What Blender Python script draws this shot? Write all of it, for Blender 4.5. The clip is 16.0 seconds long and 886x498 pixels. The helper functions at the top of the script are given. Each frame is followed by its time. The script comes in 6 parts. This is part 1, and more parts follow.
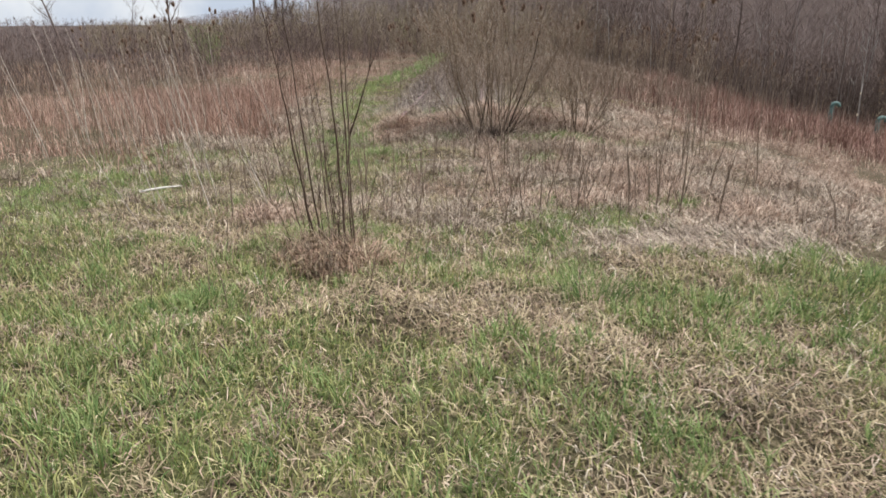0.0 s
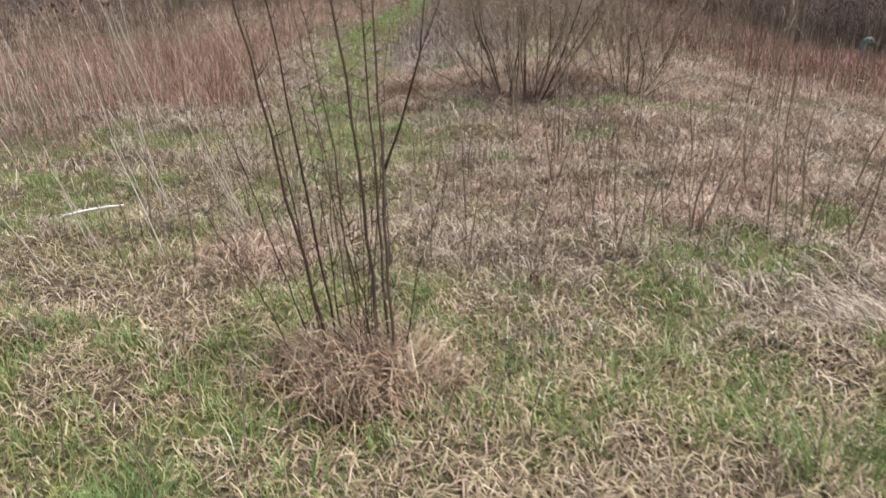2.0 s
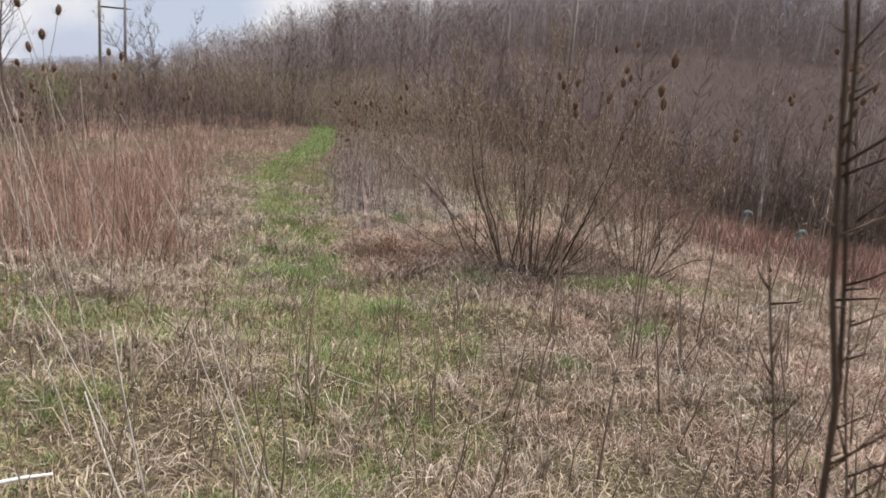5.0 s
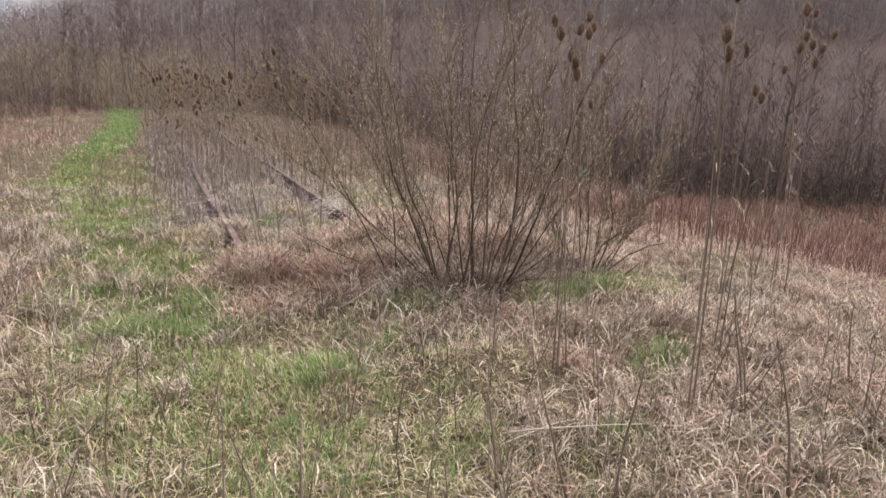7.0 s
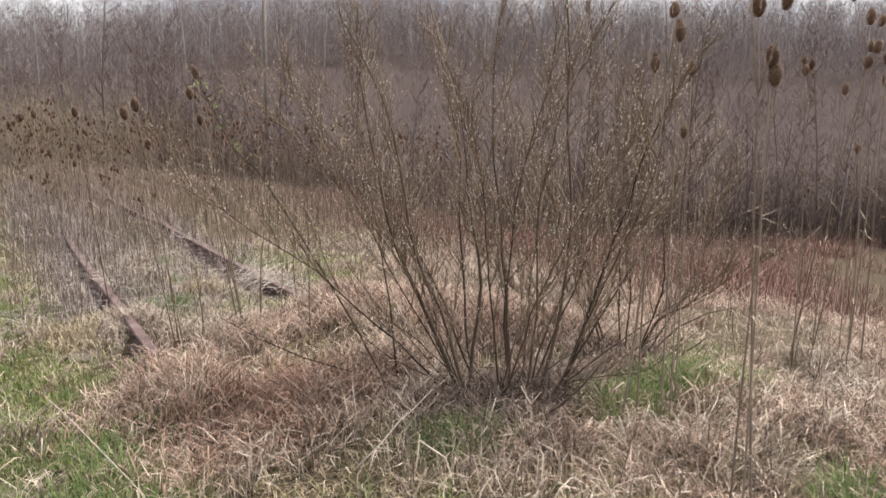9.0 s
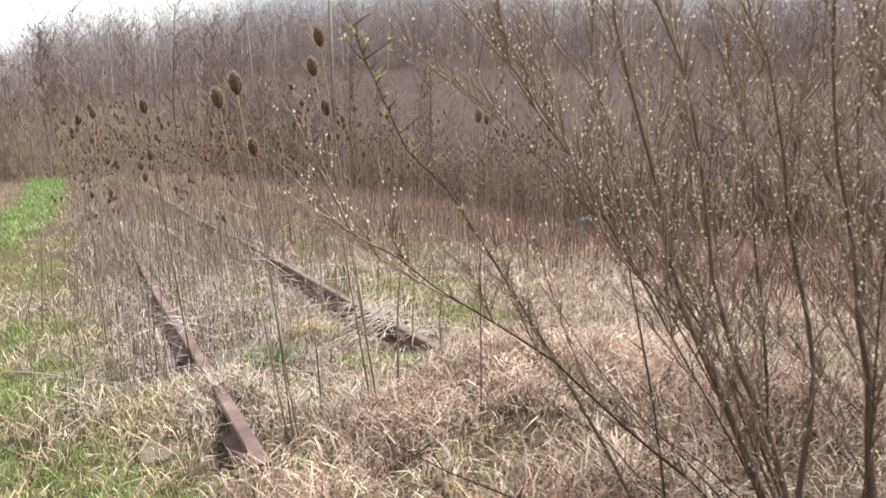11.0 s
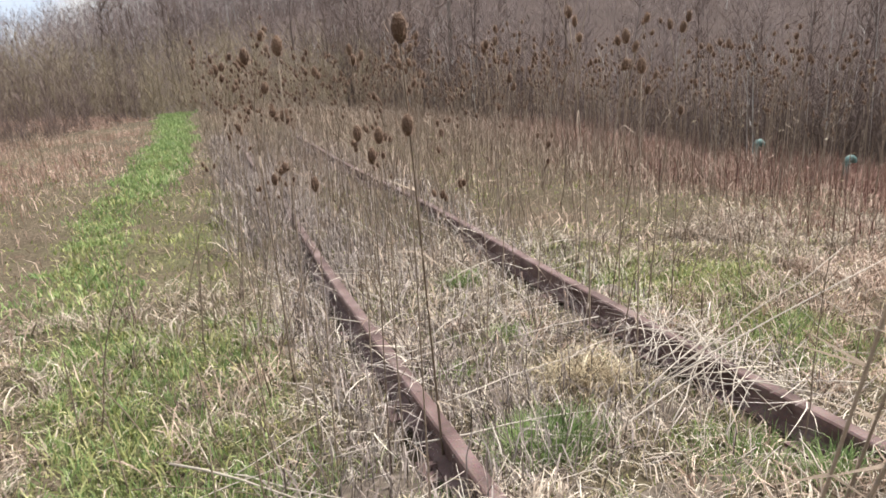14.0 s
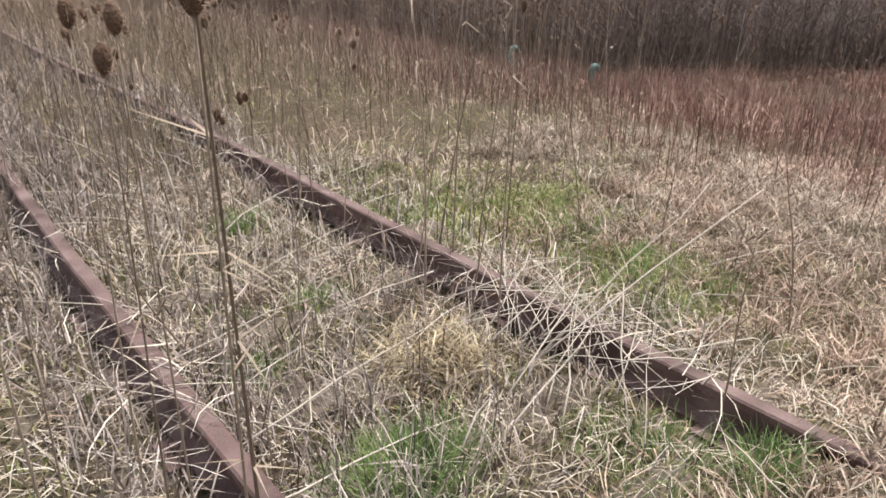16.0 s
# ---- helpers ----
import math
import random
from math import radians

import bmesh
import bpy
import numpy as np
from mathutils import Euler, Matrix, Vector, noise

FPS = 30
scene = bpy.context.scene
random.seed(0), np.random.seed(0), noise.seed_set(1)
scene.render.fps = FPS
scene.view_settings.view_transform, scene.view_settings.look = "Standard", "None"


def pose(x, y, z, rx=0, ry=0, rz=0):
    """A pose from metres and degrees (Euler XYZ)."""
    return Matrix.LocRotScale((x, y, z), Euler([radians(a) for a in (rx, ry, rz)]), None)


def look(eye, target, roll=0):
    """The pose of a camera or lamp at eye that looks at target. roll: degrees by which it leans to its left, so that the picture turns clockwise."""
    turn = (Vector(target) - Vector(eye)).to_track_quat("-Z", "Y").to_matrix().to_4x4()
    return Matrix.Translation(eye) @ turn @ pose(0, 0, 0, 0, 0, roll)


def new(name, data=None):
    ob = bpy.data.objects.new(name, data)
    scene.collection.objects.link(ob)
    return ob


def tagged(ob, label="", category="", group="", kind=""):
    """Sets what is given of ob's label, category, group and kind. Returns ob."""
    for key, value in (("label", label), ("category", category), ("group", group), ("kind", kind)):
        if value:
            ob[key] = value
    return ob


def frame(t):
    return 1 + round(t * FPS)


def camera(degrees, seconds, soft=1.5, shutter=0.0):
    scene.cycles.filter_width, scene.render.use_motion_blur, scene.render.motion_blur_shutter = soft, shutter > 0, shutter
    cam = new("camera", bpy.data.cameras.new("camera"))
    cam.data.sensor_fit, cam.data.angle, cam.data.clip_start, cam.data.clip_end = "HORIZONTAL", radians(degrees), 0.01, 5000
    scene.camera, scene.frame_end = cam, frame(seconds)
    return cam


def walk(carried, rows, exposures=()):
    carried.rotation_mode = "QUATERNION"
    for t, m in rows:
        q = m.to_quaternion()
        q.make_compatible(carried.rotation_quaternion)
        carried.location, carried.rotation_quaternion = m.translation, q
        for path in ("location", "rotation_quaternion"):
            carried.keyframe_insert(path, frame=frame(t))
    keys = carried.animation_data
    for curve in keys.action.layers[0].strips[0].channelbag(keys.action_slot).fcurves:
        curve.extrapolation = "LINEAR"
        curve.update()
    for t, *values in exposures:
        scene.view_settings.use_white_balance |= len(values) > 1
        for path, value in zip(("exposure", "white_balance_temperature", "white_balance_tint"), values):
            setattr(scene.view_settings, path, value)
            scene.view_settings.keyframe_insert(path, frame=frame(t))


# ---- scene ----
cam = camera(65.2, 16.0, 1.6, 0.2)
PATH = [
    (0, (1.669, 0.287, 1.903), (1.557, 2.184, 1.281), -0.4),
    (0.5, (1.481, 0.842, 1.924), (1.337, 2.69, 1.173), -0.1),
    (1, (1.436, 1.394, 1.913), (1.432, 3.235, 1.132), 0.7),
    (1.5, (1.408, 1.898, 1.89), (1.369, 3.741, 1.114), -1.2),
    (2, (1.061, 2.502, 1.943), (0.984, 4.34, 1.159), -1.4),
    (2.5, (0.837, 2.893, 2.071), (0.723, 4.787, 1.438), -0.1),
    (3, (0.533, 3.412, 2.032), (0.451, 5.341, 1.509), 0.1),
    (3.2, (0.383, 3.597, 2.022), (0.283, 5.536, 1.543), -0.1),
    (5.3, (-0.519, 4.728, 1.905), (-0.107, 6.646, 1.517), 3.3),
    (5.5, (-0.601, 4.952, 1.895), (-0.129, 6.863, 1.542), 1.7),
    (6, (-0.757, 5.5, 1.899), (-0.124, 7.36, 1.521), 2.6),
    (6.5, (-0.867, 6.074, 1.914), (-0.096, 7.881, 1.535), 2.9),
    (7, (-0.908, 6.548, 1.827), (-0.094, 8.317, 1.37), 2.4),
    (7.5, (-0.98, 7.054, 1.811), (0.031, 8.711, 1.326), 2.7),
    (8, (-0.874, 7.635, 1.737), (0.194, 9.262, 1.272), 1.7),
    (8.5, (-0.874, 8.128, 1.709), (0.171, 9.773, 1.257), 1.4),
    (9, (-0.867, 8.613, 1.69), (0.24, 10.247, 1.369), 1.1),
    (9.5, (-0.688, 9.153, 1.608), (0.445, 10.766, 1.273), -0.3),
    (10, (-0.629, 9.556, 1.622), (0.375, 11.259, 1.315), -0.3),
    (10.2, (-0.642, 9.774, 1.583), (0.353, 11.483, 1.29), 0.5),
    (12.3, (-0.624, 11.481, 1.742), (0.227, 13.226, 1.259), -3.0),
    (12.5, (-0.606, 11.643, 1.735), (0.247, 13.375, 1.213), -3.3),
    (13, (-0.588, 12.265, 1.703), (0.258, 13.995, 1.163), -2.7),
    (13.5, (-0.695, 12.637, 1.701), (-0.113, 14.475, 1.169), -4.3),
    (14, (-0.785, 12.953, 1.741), (-0.131, 14.766, 1.207), -3.2),
    (14.5, (-0.745, 13.199, 1.691), (0.081, 14.933, 1.133), -2.0),
    (15, (-0.556, 13.541, 1.641), (0.423, 15.195, 1.085), -0.9),
    (15.5, (-0.52, 13.857, 1.586), (0.573, 15.386, 0.903), 0.8),
    (16, (-0.518, 14.045, 1.608), (0.681, 15.429, 0.804), 1.3),
]
EXPOSURES = [(0.0, 0.31, 6500, 8), (1.0, 0.40, 6500, 8), (2.5, 0.34, 6500, 9), (3.0, 0.44, 6500, 9), (5.5, 0.24, 6600, 14), (6.0, 0.24, 6600, 15), (6.5, 0.38, 6600, 14),
             (7.0, 0.52, 6600, 13), (8.0, 0.62, 6600, 11), (9.0, 0.6, 6650, 11), (9.5, 0.86, 6700, 9), (10.0, 1.06, 6700, 8), (12.5, 0.92, 6650, 6), (13.0, 0.83, 6650, 6),
             (13.5, 0.88, 6600, 7), (14.0, 0.8, 6600, 8), (14.5, 0.75, 6600, 8), (15.0, 0.72, 6600, 9), (15.5, 0.66, 6600, 9), (16.0, 0.62, 6600, 9)]
walk(cam, [(t, look(eye, target, roll)) for t, eye, target, roll in PATH], EXPOSURES)

# ---------------------------------------------------------------- light
world = bpy.data.worlds.new("spring_sky")
scene.world = world
world.use_nodes = True
wn, wl = world.node_tree.nodes, world.node_tree.links
wn.clear()
w_out = wn.new("ShaderNodeOutputWorld")
w_bg = wn.new("ShaderNodeBackground")
w_sky = wn.new("ShaderNodeTexSky")
w_sky.sky_type = "NISHITA"
w_sky.sun_disc = False
w_sky.sun_elevation, w_sky.sun_rotation = radians(66), radians(86)
w_sky.dust_density = 1.0
w_noise = wn.new("ShaderNodeTexNoise")
w_noise.inputs["Scale"].default_value, w_noise.inputs["Detail"].default_value = 5.0, 8.0
w_ramp = wn.new("ShaderNodeValToRGB")
w_ramp.color_ramp.elements[0].color = (0.15, 0.15, 0.15, 1)
w_ramp.color_ramp.elements[0].position, w_ramp.color_ramp.elements[1].position = 0.40, 0.56
w_mix = wn.new("ShaderNodeMixRGB")
w_mix.inputs["Color2"].default_value = (8.7, 8.9, 9.3, 1)
w_bg.inputs["Strength"].default_value = 0.080
wl.new(w_noise.outputs["Fac"], w_ramp.inputs["Fac"])
wl.new(w_ramp.outputs["Color"], w_mix.inputs["Fac"])
w_blue = wn.new("ShaderNodeMixRGB")
w_blue.inputs["Fac"].default_value, w_blue.inputs["Color2"].default_value = 0.85, (5.4, 6.3, 8.1, 1)
wl.new(w_sky.outputs["Color"], w_blue.inputs["Color1"])
wl.new(w_blue.outputs["Color"], w_mix.inputs["Color1"])
wl.new(w_mix.outputs["Color"], w_bg.inputs["Color"])
wl.new(w_bg.outputs["Background"], w_out.inputs["Surface"])

sun = new("sun", bpy.data.lights.new("sun", "SUN"))
sun.data.energy, sun.data.angle, sun.data.color = 4.6, radians(14), (1.0, 0.965, 0.915)
sun.matrix_world = look((27, 2, 60), (0, 0, 0))

# ---------------------------------------------------------------- materials


def material(name, colours, rough=0.85, grain=30.0, bump=0.0, island=True, translucent=0.0, patch=0.0, by_object=False, vary=0.28, lump=0.9):
    """A matt natural surface: a ramp of colours picked piece by piece, with fine grain and larger blotches."""
    m = bpy.data.materials.new(name)
    m.use_nodes = True
    n, l = m.node_tree.nodes, m.node_tree.links
    b = n["Principled BSDF"]
    b.inputs["Roughness"].default_value = rough
    b.inputs["Specular IOR Level"].default_value = 0.2
    ramp = n.new("ShaderNodeValToRGB")
    e = ramp.color_ramp.elements
    while len(e) < len(colours):
        e.new(0.5)
    for k, c in enumerate(colours):
        e[k].position = k / max(1, len(colours) - 1)
        e[k].color = (*c, 1)
    tex = n.new("ShaderNodeTexNoise")
    tex.inputs["Scale"].default_value, tex.inputs["Detail"].default_value = grain, 5.0
    co = n.new("ShaderNodeTexCoord")
    l.new(co.outputs["Object"], tex.inputs["Vector"])
    if island or by_object:
        src = n.new("ShaderNodeObjectInfo") if by_object else n.new("ShaderNodeNewGeometry")
        rnd = src.outputs["Random"] if by_object else src.outputs["Random Per Island"]
        mix = n.new("ShaderNodeMath")
        mix.operation = "MULTIPLY_ADD"
        mix.inputs[1].default_value = 1.0 - 0.3 * patch
        add = n.new("ShaderNodeMath")
        add.operation = "MULTIPLY_ADD"
        add.inputs[1].default_value = 1.7 * patch
        add.inputs[2].default_value = -0.70 * patch
        big = n.new("ShaderNodeTexNoise")
        big.inputs["Scale"].default_value, big.inputs["Detail"].default_value = lump, 4.0
        l.new(co.outputs["Object"], big.inputs["Vector"])
        l.new(big.outputs["Fac"], add.inputs[0])
        l.new(rnd, mix.inputs[0])
        l.new(add.outputs[0], mix.inputs[2])
        l.new(mix.outputs[0], ramp.inputs["Fac"])
    else:
        l.new(tex.outputs["Fac"], ramp.inputs["Fac"])
    hsv = n.new("ShaderNodeHueSaturation")
    var = n.new("ShaderNodeMapRange")
    var.inputs["To Min"].default_value, var.inputs["To Max"].default_value = 1 - vary, 1 + vary
    l.new(tex.outputs["Fac"], var.inputs["Value"])
    l.new(var.outputs["Result"], hsv.inputs["Value"])
    l.new(ramp.outputs["Color"], hsv.inputs["Color"])
    l.new(hsv.outputs["Color"], b.inputs["Base Color"])
    if bump:
        bp = n.new("ShaderNodeBump")
        bp.inputs["Strength"].default_value, bp.inputs["Distance"].default_value = bump, 0.01
        l.new(tex.outputs["Fac"], bp.inputs["Height"])
        l.new(bp.outputs["Normal"], b.inputs["Normal"])
    if translucent:
        tr = n.new("ShaderNodeBsdfTranslucent")
        sh = n.new("ShaderNodeMixShader")
        sh.inputs["Fac"].default_value = translucent
        l.new(hsv.outputs["Color"], tr.inputs["Color"])
        l.new(b.outputs["BSDF"], sh.inputs[1])
        l.new(tr.outputs["BSDF"], sh.inputs[2])
        l.new(sh.outputs["Shader"], n["Material Output"].inputs["Surface"])
    return m


GRASS = dict(grain=9.0, patch=0.5, vary=0.6, lump=2.6)
M_STRAW = material("pale_straw", [(0.10, 0.07, 0.042), (0.27, 0.205, 0.13), (0.43, 0.345, 0.23), (0.64, 0.555, 0.40)], 0.5, translucent=0.15, **GRASS)
M_THATCH = material("grey_thatch", [(0.09, 0.064, 0.050), (0.24, 0.185, 0.148), (0.41, 0.33, 0.265), (0.70, 0.61, 0.51)], 0.5, translucent=0.12, **GRASS)
M_PINK = material("pinkish_dry_grass", [(0.12, 0.072, 0.055), (0.29, 0.198, 0.152), (0.45, 0.33, 0.26), (0.74, 0.60, 0.49)], 0.5, translucent=0.15, **GRASS)
M_MAUVE = material("mauve_dead_stalks", [(0.085, 0.064, 0.057), (0.165, 0.131, 0.118), (0.26, 0.213, 0.195), (0.50, 0.435, 0.40)], 0.6, **GRASS)
M_RUSSET = material("russet_dry_grass", [(0.13, 0.078, 0.054), (0.27, 0.172, 0.125), (0.41, 0.28, 0.208), (0.64, 0.48, 0.37)], 0.7, translucent=0.12, grain=2.5, patch=0.4, vary=0.45)
M_RUSSETRED = material("rust_red_grass", [(0.125, 0.057, 0.042), (0.245, 0.132, 0.098), (0.36, 0.222, 0.170), (0.58, 0.41, 0.325)], 0.7, translucent=0.12, grain=2.5, patch=0.4, vary=0.45)
M_PALESTRAW = material("bleached_straw", [(0.44, 0.38, 0.305), (0.66, 0.595, 0.505), (0.55, 0.48, 0.40)], 0.45, vary=0.25)
M_RED = material("red_brown_weed", [(0.095, 0.047, 0.038), (0.20, 0.106, 0.086), (0.31, 0.186, 0.152), (0.57, 0.42, 0.345)], patch=0.6, grain=4, vary=0.5, lump=1.6)
M_REDSTALK = material("red_brown_stalk", [(0.095, 0.050, 0.042), (0.16, 0.090, 0.075), (0.23, 0.145, 0.12)], grain=30)
M_GREEN = material("fresh_green_grass", [(0.08, 0.105, 0.032), (0.19, 0.215, 0.072), (0.34, 0.335, 0.14), (0.56, 0.51, 0.29)], 0.55, translucent=0.25, **GRASS)
M_LUSH = material("lush_green_grass", [(0.090, 0.156, 0.054), (0.198, 0.282, 0.102), (0.432, 0.492, 0.228)], 0.55, translucent=0.3, grain=6.0, patch=0.5, vary=0.4, lump=2.0)
M_WILLOWBARK = material("willow_bark", [(0.045, 0.031, 0.023), (0.085, 0.061, 0.044), (0.135, 0.100, 0.072)], grain=45, bump=0.6, by_object=True)
M_BROWNWEED = material("brown_weed", [(0.085, 0.056, 0.043), (0.185, 0.130, 0.100), (0.30, 0.225, 0.175), (0.54, 0.435, 0.35)], grain=20, patch=0.6, vary=0.45, lump=1.6)
M_MEADOW = material("pinkish_tan_meadow_grass", [(0.13, 0.072, 0.055), (0.26, 0.156, 0.120), (0.40, 0.266, 0.212), (0.62, 0.470, 0.388)], 0.7, translucent=0.12, grain=3.0, patch=0.7, vary=0.45, lump=0.5)
M_FLATSTRAW = material("flattened_tan_straw", [(0.16, 0.122, 0.076), (0.28, 0.22, 0.142), (0.40, 0.325, 0.213), (0.56, 0.475, 0.325)], 0.6, translucent=0.15, grain=9.0, patch=0.4, vary=0.4, lump=3.0)
M_STALK = material("dead_stalk", [(0.15, 0.11, 0.085), (0.26, 0.20, 0.155), (0.40, 0.325, 0.26)], grain=60, patch=0.3)
M_PALE = material("bleached_stalk", [(0.36, 0.31, 0.26), (0.50, 0.445, 0.39)], grain=40, by_object=True)
M_PEELED = material("peeled_white_wood", [(0.66, 0.63, 0.60), (0.84, 0.82, 0.79)], grain=30, by_object=True)
M_WEED = material("dark_weed_stalk", [(0.11, 0.079, 0.06), (0.19, 0.142, 0.108), (0.26, 0.20, 0.158)], grain=60)
M_TEASEL_STEM = material("teasel_stem", [(0.15, 0.11, 0.082), (0.31, 0.245, 0.19), (0.22, 0.168, 0.128)], grain=80, bump=0.4, by_object=True)
M_TEASEL_HEAD = material("teasel_head", [(0.085, 0.050, 0.034), (0.15, 0.096, 0.066)], grain=120, bump=1.0, by_object=True)
M_BRISTLE = material("teasel_bristle", [(0.16, 0.10, 0.073), (0.31, 0.205, 0.152), (0.60, 0.465, 0.365)], translucent=0.3)
M_BARK = material("shrub_bark", [(0.045, 0.029, 0.022), (0.085, 0.056, 0.042), (0.13, 0.092, 0.07)], grain=45, bump=0.6, by_object=True)
M_TWIG = material("willow_twig", [(0.174, 0.123, 0.092), (0.286, 0.213, 0.157), (0.218, 0.160, 0.118)], grain=20)
M_CATKIN = material("catkin", [(0.52, 0.47, 0.40), (0.80, 0.75, 0.68), (0.60, 0.55, 0.44)], translucent=0.2)
M_LEAFBUD = material("leaf_bud", [(0.24, 0.30, 0.10), (0.38, 0.41, 0.19), (0.52, 0.51, 0.31)], translucent=0.3)
M_TREE = material("tree_bark", [(0.124, 0.093, 0.083), (0.178, 0.136, 0.123), (0.248, 0.197, 0.179)], grain=6, bump=0.5, by_object=True)
M_CROWN = material("bare_twigs", [(0.086, 0.060, 0.053), (0.135, 0.096, 0.084), (0.200, 0.149, 0.132)], grain=3)
# Wood's inner shade put into the twig colour; also colours the willows' dark tangle.
M_THICKET = material("shade_toned_undergrowth", [(0.050, 0.035, 0.029), (0.088, 0.062, 0.053), (0.145, 0.107, 0.092), (0.075, 0.058, 0.043)], grain=3)
# Hill twig colours lightened to stand for haze, the ridge palest.
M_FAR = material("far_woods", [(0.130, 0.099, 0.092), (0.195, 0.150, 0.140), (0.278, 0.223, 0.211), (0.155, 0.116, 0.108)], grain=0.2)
M_RIDGE = material("haze_toned_ridge_woods", [(0.177, 0.144, 0.137), (0.257, 0.214, 0.205), (0.353, 0.303, 0.291), (0.211, 0.172, 0.164)], grain=0.15)
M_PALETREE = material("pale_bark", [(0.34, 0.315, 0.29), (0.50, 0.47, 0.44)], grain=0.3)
M_OLIVE = material("olive_scrub", [(0.20, 0.160, 0.104), (0.29, 0.240, 0.160), (0.24, 0.188, 0.136)], grain=2)
M_LEAFGREEN = material("young_leaves", [(0.14, 0.22, 0.06), (0.22, 0.30, 0.10)], translucent=0.3)
M_WOOD = material("weathered_pole", [(0.16, 0.135, 0.115), (0.24, 0.21, 0.18)], grain=4, island=False)
M_WIRE = material("wire", [(0.05, 0.05, 0.05), (0.07, 0.07, 0.07)], island=False)
M_TEAL = material("teal_paint", [(0.07, 0.125, 0.118), (0.11, 0.18, 0.17)], rough=0.5, grain=12, island=False, bump=0.2)
M_ROT = material("rotten_wood", [(0.055, 0.042, 0.034), (0.12, 0.095, 0.075), (0.17, 0.14, 0.115)], grain=25, island=False, bump=0.8)


def rust_material():
    m = bpy.data.materials.new("rusty_steel")
    m.use_nodes = True
    n, l = m.node_tree.nodes, m.node_tree.links
    b = n["Principled BSDF"]
    b.inputs["Roughness"].default_value, b.inputs["Metallic"].default_value = 0.72, 0.15
    co = n.new("ShaderNodeTexCoord")
    a, c = n.new("ShaderNodeTexNoise"), n.new("ShaderNodeTexNoise")
    a.inputs["Scale"].default_value, a.inputs["Detail"].default_value = 5.0, 8.0
    c.inputs["Scale"].default_value, c.inputs["Detail"].default_value = 90.0, 4.0
    ramp = n.new("ShaderNodeValToRGB")
    e = ramp.color_ramp.elements
    e.new(0.5)
    for k, (p, col) in enumerate(((0.3, (0.085, 0.048, 0.043)), (0.5, (0.165, 0.100, 0.092)), (0.72, (0.25, 0.175, 0.165)))):
        e[k].position, e[k].color = p, (*col, 1)
    mix = n.new("ShaderNodeMixRGB")
    mix.blend_type = "MULTIPLY"
    mix.inputs["Fac"].default_value = 0.5
    bp = n.new("ShaderNodeBump")
    bp.inputs["Strength"].default_value, bp.inputs["Distance"].default_value = 0.6, 0.004
    for t in (a, c):
        l.new(co.outputs["Object"], t.inputs["Vector"])
    l.new(a.outputs["Fac"], ramp.inputs["Fac"])
    l.new(ramp.outputs["Color"], mix.inputs["Color1"])
    l.new(c.outputs["Color"], mix.inputs["Color2"])
    l.new(mix.outputs["Color"], b.inputs["Base Color"])
    l.new(c.outputs["Fac"], bp.inputs["Height"])
    l.new(bp.outputs["Normal"], b.inputs["Normal"])
    return m


M_RUST = rust_material()


